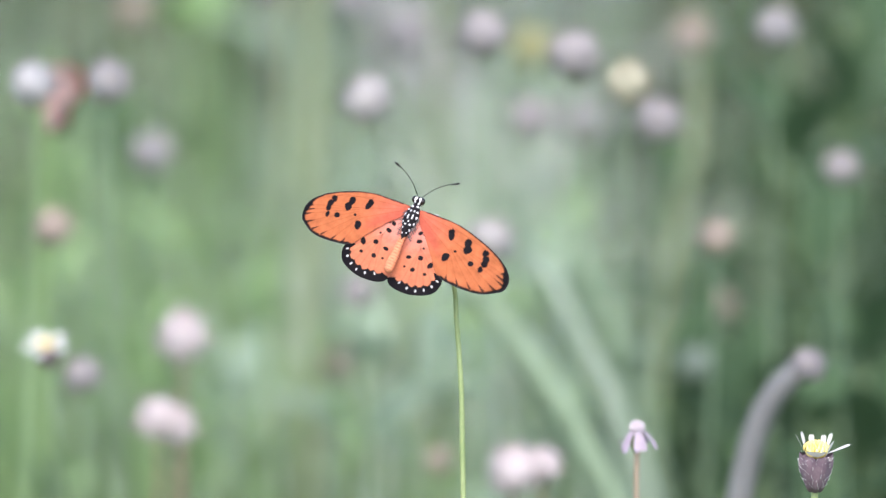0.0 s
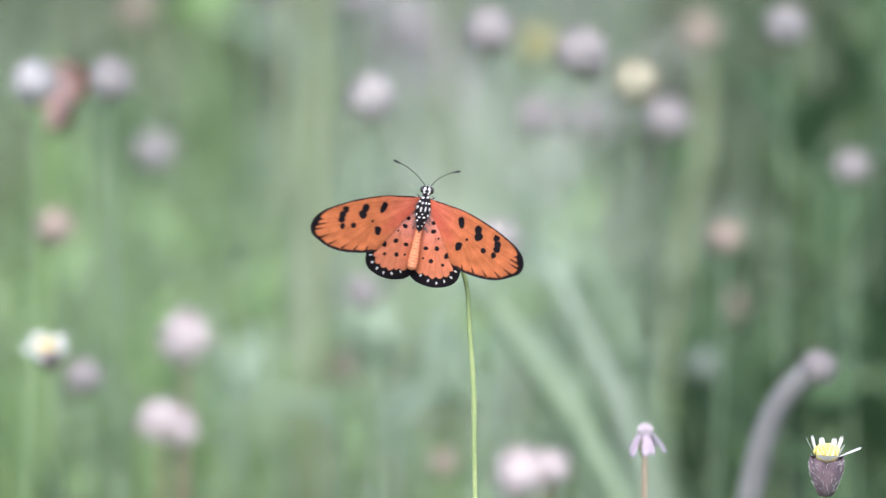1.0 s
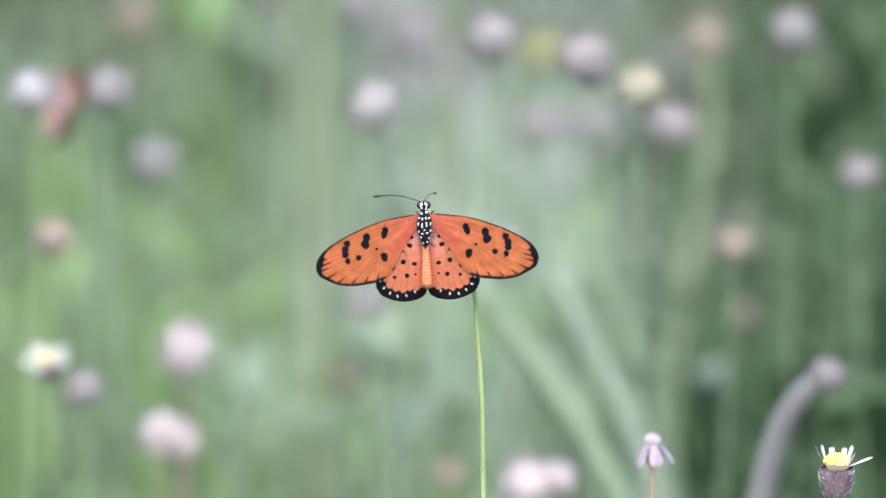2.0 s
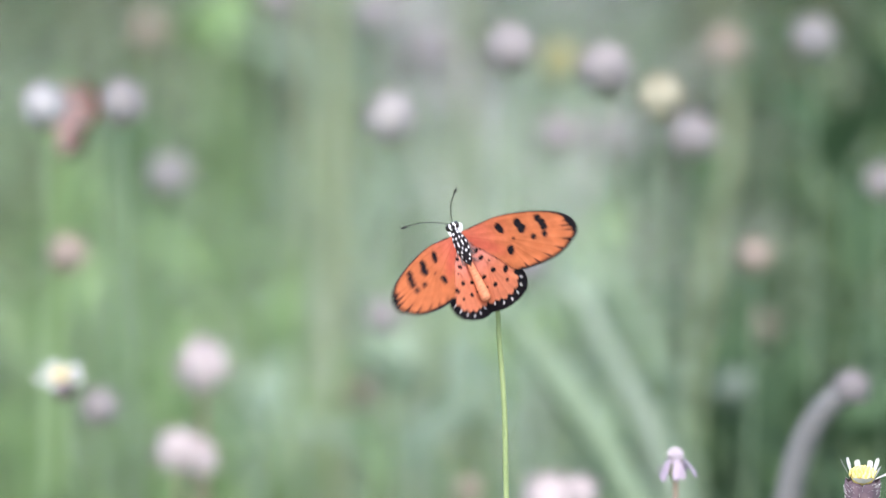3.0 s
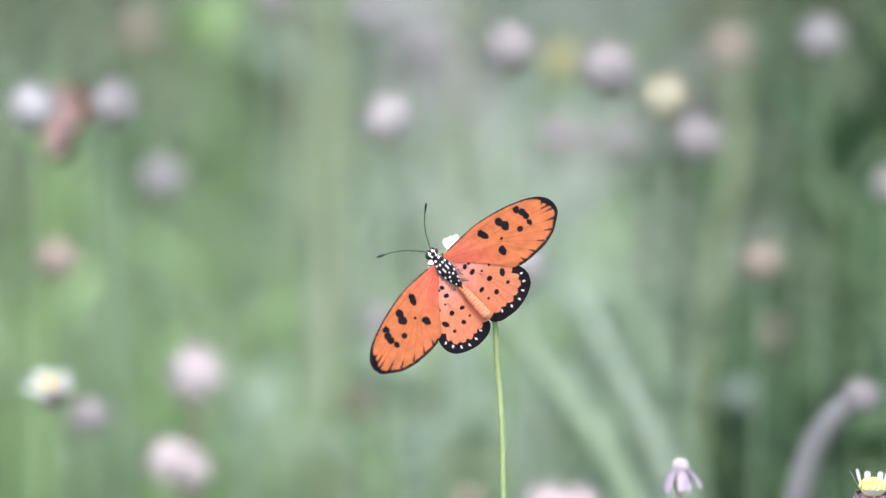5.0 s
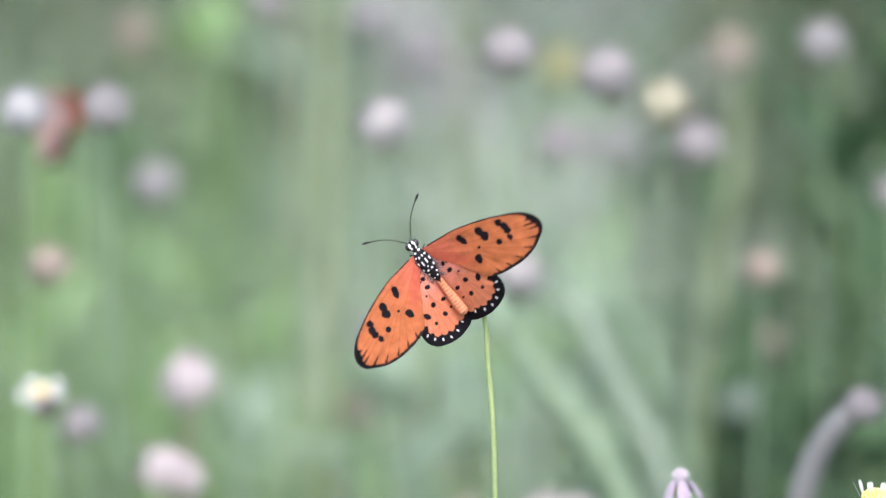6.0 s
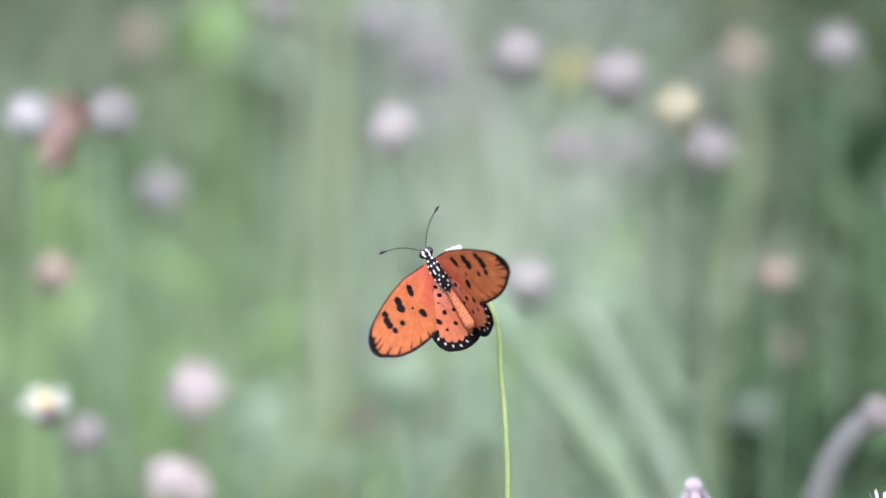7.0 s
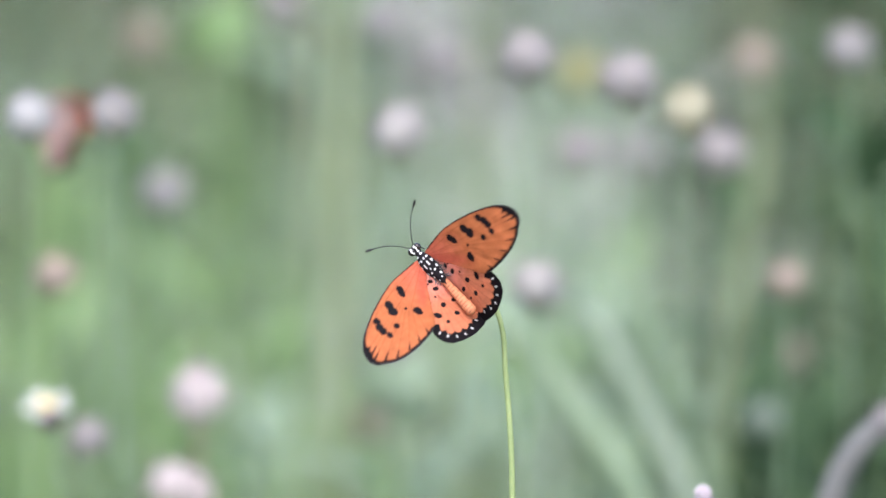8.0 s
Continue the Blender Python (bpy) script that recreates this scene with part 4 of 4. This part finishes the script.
def motions():
    body = [
        (0.0, pose(-0.00565, -0.00293, 0.37441, 66.2, 16.8, -17.4)),
        (0.1, pose(-0.00616, -0.00279, 0.37528, 65.5, 16.7, -15.6)),
        (0.2, pose(-0.00602, -0.00252, 0.37661, 66.8, 18.2, -9.0)),
        (0.3, pose(-0.00473, -0.00245, 0.37689, 58.8, 17.7, -4.2)),
        (0.4, pose(-0.00174, -0.00257, 0.37662, 69.0, 19.7, -0.5)),
        (0.5, pose(-0.00131, -0.00258, 0.37643, 70.8, 19.1, 1.6)),
        (0.6, pose(-0.00265, -0.00242, 0.37712, 82.5, 15.2, -1.8)),
        (0.7, pose(-0.00555, -0.00241, 0.37684, 93.5, 14.4, -2.3)),
        (0.8, pose(-0.00755, -0.00240, 0.37689, 94.8, 13.6, -1.7)),
        (0.9, pose(-0.00718, -0.00237, 0.37705, 94.6, 12.9, -1.9)),
        (1.0, pose(-0.00523, -0.00245, 0.37703, 85.5, 10.6, -1.8)),
        (1.1, pose(-0.00387, -0.00258, 0.37627, 86.4, 10.5, -1.6)),
        (1.2, pose(-0.00517, -0.00269, 0.37580, 81.3, 4.5, -2.4)),
        (1.3, pose(-0.00587, -0.00263, 0.37624, 79.9, 3.5, -0.8)),
        (1.4, pose(-0.00451, -0.00250, 0.37675, 87.1, 5.6, 0.2)),
        (1.5, pose(-0.00490, -0.00253, 0.37668, 91.7, 5.3, 0.2)),
        (1.6, pose(-0.00674, -0.00276, 0.37554, 94.1, 3.9, -0.5)),
        (1.7, pose(-0.00741, -0.00279, 0.37551, 92.7, 2.9, -1.4)),
        (2.8, pose(-0.00576, -0.00309, 0.37464, 64.0, -23.4, 8.9)),
        (2.9, pose(-0.00578, -0.00320, 0.37426, 66.7, -24.3, 9.5)),
        (3.0, pose(-0.00526, -0.00338, 0.37326, 70.4, -24.4, 6.0)),
        (3.1, pose(-0.00367, -0.00387, 0.37070, 85.5, -19.7, -0.4)),
        (3.2, pose(-0.00609, -0.00385, 0.37074, 86.0, -26.2, -1.0)),
        (3.3, pose(-0.00725, -0.00375, 0.37139, 81.8, -27.7, 0.1)),
        (3.4, pose(-0.00781, -0.00339, 0.37314, 76.4, -30.2, 4.4)),
        (3.5, pose(-0.00779, -0.00332, 0.37347, 71.9, -31.6, 4.9)),
        (3.6, pose(-0.00596, -0.00332, 0.37357, 72.7, -28.3, 8.5)),
        (3.7, pose(-0.00554, -0.00331, 0.37357, 70.9, -29.0, 8.4)),
        (3.8, pose(-0.00742, -0.00346, 0.37293, 77.2, -31.5, 9.2)),
        (3.9, pose(-0.00800, -0.00366, 0.37184, 81.9, -32.3, 7.8)),
        (4.0, pose(-0.00863, -0.00363, 0.37189, 77.7, -32.3, 9.6)),
        (4.1, pose(-0.00842, -0.00355, 0.37251, 77.8, -29.0, 12.1)),
        (4.2, pose(-0.00682, -0.00339, 0.37355, 69.4, -25.9, 10.3)),
        (4.3, pose(-0.00710, -0.00323, 0.37411, 72.0, -29.7, 11.6)),
        (4.4, pose(-0.00713, -0.00356, 0.37219, 75.8, -36.7, 11.8)),
        (4.5, pose(-0.00727, -0.00402, 0.36964, 82.4, -39.8, 10.3)),
        (4.6, pose(-0.00787, -0.00427, 0.36832, 77.1, -38.0, 16.6)),
        (4.7, pose(-0.00835, -0.00430, 0.36803, 74.3, -37.5, 17.6)),
        (5.8, pose(-0.01380, -0.00370, 0.37132, 83.9, -44.6, 4.7)),
        (5.9, pose(-0.01281, -0.00356, 0.37197, 84.7, -39.8, 2.3)),
        (6.0, pose(-0.01370, -0.00364, 0.37151, 86.2, -37.9, 3.3)),
        (6.1, pose(-0.01430, -0.00371, 0.37115, 87.7, -38.2, 0.0)),
        (6.2, pose(-0.01355, -0.00372, 0.37096, 91.3, -36.1, -5.3)),
        (6.3, pose(-0.01247, -0.00378, 0.37068, 90.3, -35.3, -7.7)),
        (6.4, pose(-0.01224, -0.00364, 0.37149, 91.8, -32.9, -5.4)),
        (6.5, pose(-0.01320, -0.00354, 0.37223, 88.0, -35.0, -5.1)),
        (6.6, pose(-0.01356, -0.00345, 0.37260, 80.1, -32.9, -7.8)),
        (6.7, pose(-0.01385, -0.00339, 0.37271, 74.5, -31.5, -10.3)),
        (6.8, pose(-0.01343, -0.00366, 0.37132, 74.5, -30.5, -14.2)),
        (6.9, pose(-0.01318, -0.00374, 0.37115, 77.6, -31.8, -5.3)),
        (7.0, pose(-0.01235, -0.00368, 0.37147, 76.3, -32.8, 0.7)),
        (7.1, pose(-0.01228, -0.00364, 0.37146, 78.6, -35.6, 2.1)),
        (7.2, pose(-0.01313, -0.00360, 0.37137, 80.9, -34.0, 5.6)),
        (7.3, pose(-0.01405, -0.00356, 0.37180, 80.9, -35.1, 4.6)),
        (7.4, pose(-0.01442, -0.00350, 0.37241, 77.7, -35.8, 9.3)),
        (7.5, pose(-0.01471, -0.00346, 0.37285, 83.7, -34.8, 10.2)),
        (7.6, pose(-0.01543, -0.00356, 0.37222, 82.0, -39.9, 4.4)),
        (7.7, pose(-0.01637, -0.00366, 0.37162, 84.6, -45.3, 1.4)),
        (7.8, pose(-0.01705, -0.00364, 0.37171, 87.0, -47.4, -8.0)),
        (7.9, pose(-0.01695, -0.00355, 0.37212, 82.2, -48.4, -9.0)),
        (8.0, pose(-0.01648, -0.00347, 0.37244, 79.7, -48.6, -10.4)),
    ]
    beat = [
        (0.0, -15.2, -1.0, 0.4, 1.2),
        (0.1, -10.4, -3.8, -0.7, 0.3),
        (0.2, -6.3, 6.0, -1.4, -1.0),
        (0.3, 17.8, 21.4, -4.0, -3.3),
        (0.4, 38.8, 45.5, -3.6, -2.2),
        (0.5, 35.1, 47.7, -3.6, 0.0),
        (0.6, 12.2, 22.3, -3.4, 0.9),
        (0.7, 7.6, 11.6, -3.4, 0.8),
        (0.8, 15.0, 11.0, -2.8, 0.3),
        (0.9, 14.6, 8.2, -3.2, 0.1),
        (1.0, 23.8, 21.2, -1.9, -0.8),
        (1.1, 38.8, 38.9, -0.0, -0.0),
        (1.2, 60.1, 67.4, 0.6, 0.0),
        (1.3, 61.8, 68.8, 0.7, -1.1),
        (1.4, 32.8, 24.7, -1.3, 0.3),
        (1.5, 23.5, 13.9, -2.3, -0.3),
        (1.6, 23.0, 12.5, -1.8, 0.4),
        (1.7, 22.8, 11.1, -2.4, 0.8),
        (2.8, 62.1, 41.0, -3.7, 0.0),
        (2.9, 71.5, 44.1, -6.1, -3.5),
        (3.0, 44.0, 19.6, -2.7, -4.0),
        (3.1, 34.4, 3.0, -0.0, -1.5),
        (3.2, 24.5, 6.9, 1.6, 0.1),
        (3.3, 26.8, -1.3, -0.7, 0.5),
        (3.4, 42.3, 16.0, -2.5, 0.1),
        (3.5, 52.9, 23.1, -4.7, 0.0),
        (3.6, 58.5, 40.6, -3.2, -2.8),
        (3.7, 53.7, 30.3, -4.4, -5.1),
        (3.8, 29.6, 3.4, -1.9, -2.8),
        (3.9, 16.2, 2.7, -1.8, -2.4),
        (4.0, 23.7, 15.2, -2.4, -3.0),
        (4.1, 32.2, 20.8, -2.0, -2.9),
        (4.2, 55.2, 37.4, -2.9, -4.6),
        (4.3, 76.0, 52.0, -2.3, -5.3),
        (4.4, 52.7, 38.9, -2.2, -3.6),
        (4.5, 26.4, 11.0, 1.9, -1.1),
        (4.6, 11.9, -7.8, 2.1, 0.1),
        (4.7, 13.0, -10.6, 3.0, 1.1),
        (5.8, 29.0, 10.9, 3.0, 1.4),
        (5.9, 31.1, 7.8, 1.0, -0.4),
        (6.0, 28.1, 19.6, -1.1, -2.4),
        (6.1, 40.4, 28.9, -0.9, -3.8),
        (6.2, 53.4, 38.6, -1.0, -5.7),
        (6.3, 53.5, 37.1, -2.6, -6.9),
        (6.4, 36.8, 14.1, -1.6, -3.8),
        (6.5, 28.9, 6.7, -1.4, -2.5),
        (6.6, 24.9, 4.2, -3.2, -2.9),
        (6.7, 24.9, -3.1, -4.3, -3.2),
        (6.8, 26.2, 11.8, -5.3, -4.6),
        (6.9, 31.3, 34.6, -2.0, -3.6),
        (7.0, 45.8, 55.7, -2.8, -4.2),
        (7.1, 32.7, 36.1, 0.3, -1.4),
        (7.2, 19.9, 12.3, 2.2, 1.1),
        (7.3, 26.7, 8.5, 2.2, 1.0),
        (7.4, 26.5, 14.5, 3.3, 1.3),
        (7.5, 29.2, 19.1, 4.6, 2.0),
        (7.6, 30.9, 11.4, 1.3, 0.9),
        (7.7, 24.0, 4.5, -0.4, 0.5),
        (7.8, 30.8, 0.8, -0.3, -0.1),
        (7.9, 34.9, 10.1, -1.1, -1.5),
        (8.0, 46.9, 25.0, -2.2, -3.7),
    ]
    left_feeler = [
        (0.0, 53, 52),
        (0.2, 58, 51),
        (0.4, 73, 40),
        (0.5, 70, 37),
        (0.7, 52, 33),
        (0.9, 51, 31),
        (1.0, 57, 34),
        (1.1, 59, 32),
        (1.2, 66, 40),
        (1.3, 67, 40),
        (1.4, 60, 33),
        (1.5, 58, 34),
        (1.7, 70, 27),
        (2.8, 83, 26),
        (3.0, 73, 29),
        (3.2, 65, 30),
        (3.5, 67, 34),
        (3.7, 71, 26),
        (4.0, 67, 26),
        (4.3, 70, 29),
        (4.5, 50, 18),
        (4.7, 53, 13),
        (5.8, 49, 32),
        (6.0, 46, 34),
        (6.3, 45, 42),
        (6.5, 52, 44),
        (6.8, 67, 70),
        (7.0, 61, 48),
        (7.2, 49, 33),
        (7.5, 47, 32),
        (7.8, 39, 49),
        (8.0, 43, 58),
    ]
    right_feeler = [
        (0.0, -57, 31),
        (0.2, -59, 37),
        (0.4, -59, 53),
        (0.5, -55, 55),
        (0.7, -43, 33),
        (0.9, -42, 33),
        (1.0, -45, 44),
        (1.1, -56, 51),
        (1.2, -123, 61),
        (1.3, -113, 66),
        (1.4, -48, 57),
        (1.5, -45, 48),
        (1.7, -48, 68),
        (2.8, -45, 67),
        (3.0, -36, 56),
        (3.2, -36, 37),
        (3.5, -52, 46),
        (3.7, -47, 52),
        (4.0, -43, 42),
        (4.3, -43, 54),
        (4.5, -33, 29),
        (4.7, -29, 32),
        (5.8, -45, 26),
        (6.0, -45, 23),
        (6.3, -46, 18),
        (6.5, -48, 27),
        (6.8, -63, 25),
        (7.0, -54, 36),
        (7.2, -43, 35),
        (7.5, -38, 30),
        (7.8, -53, 27),
        (8.0, -61, 31),
    ]
    sway = [
        (0.0, -0.56, 0.0000),
        (0.5, -0.16, 0.0000),
        (1.0, -0.28, 0.0000),
        (1.2, -0.15, 0.0000),
        (1.5, -0.17, 0.0000),
        (3.0, -0.06, 0.0018),
        (3.5, -0.18, 0.0019),
        (4.0, -0.20, 0.0011),
        (4.5, -0.07, 0.0000),
        (6.0, -0.40, 0.0010),
        (6.5, -0.35, 0.0013),
        (7.0, -0.29, 0.0009),
        (7.5, -0.37, 0.0016),
        (8.0, -0.39, 0.0014),
    ]

    walk(fly, body)
    for wing, fore, s in fly_wings:
        rows = []
        for t, l, r, sweep, trail in beat:
            up = r if s > 0 else l
            up -= 0 if fore else 5 * math.exp(-((up - 40) / 18) ** 2)   # the hindwings lag behind
            rows.append((t, pose(s * MM, 0, 0, 0, -s * up, 0) @ pose(0, 0, 0, 0, 0, s * (sweep if fore else trail))))
        walk(wing, rows)
    for feeler, rows, s in ((fly_feelers[0], left_feeler, -1), (fly_feelers[1], right_feeler, 1)):
        walk(feeler, [(t, pose(s * 0.45 * MM, -0.8 * MM, 0.5 * MM, 0, 0, turn) @ pose(0, 0, 0, lift)) for t, turn, lift in rows])
    walk(perch, [(t, pose(0.0100, -0.030, bob, 0, lean, 0)) for t, lean, bob in sway])
    # the second butterfly opens its wings now and then
    for wing, fore, s in other_wings:
        walk(wing, [(t, pose(s * MM, 0, 0, 0, -s * a, 0)) for t, a in (
            (0.0, 89.5), (5.5, 89.5), (5.8, 76), (5.9, 80), (6.0, 87), (6.1, 89), (7.2, 89.5), (7.45, 80), (7.65, 75), (7.85, 78), (8.0, 87))])


motions()
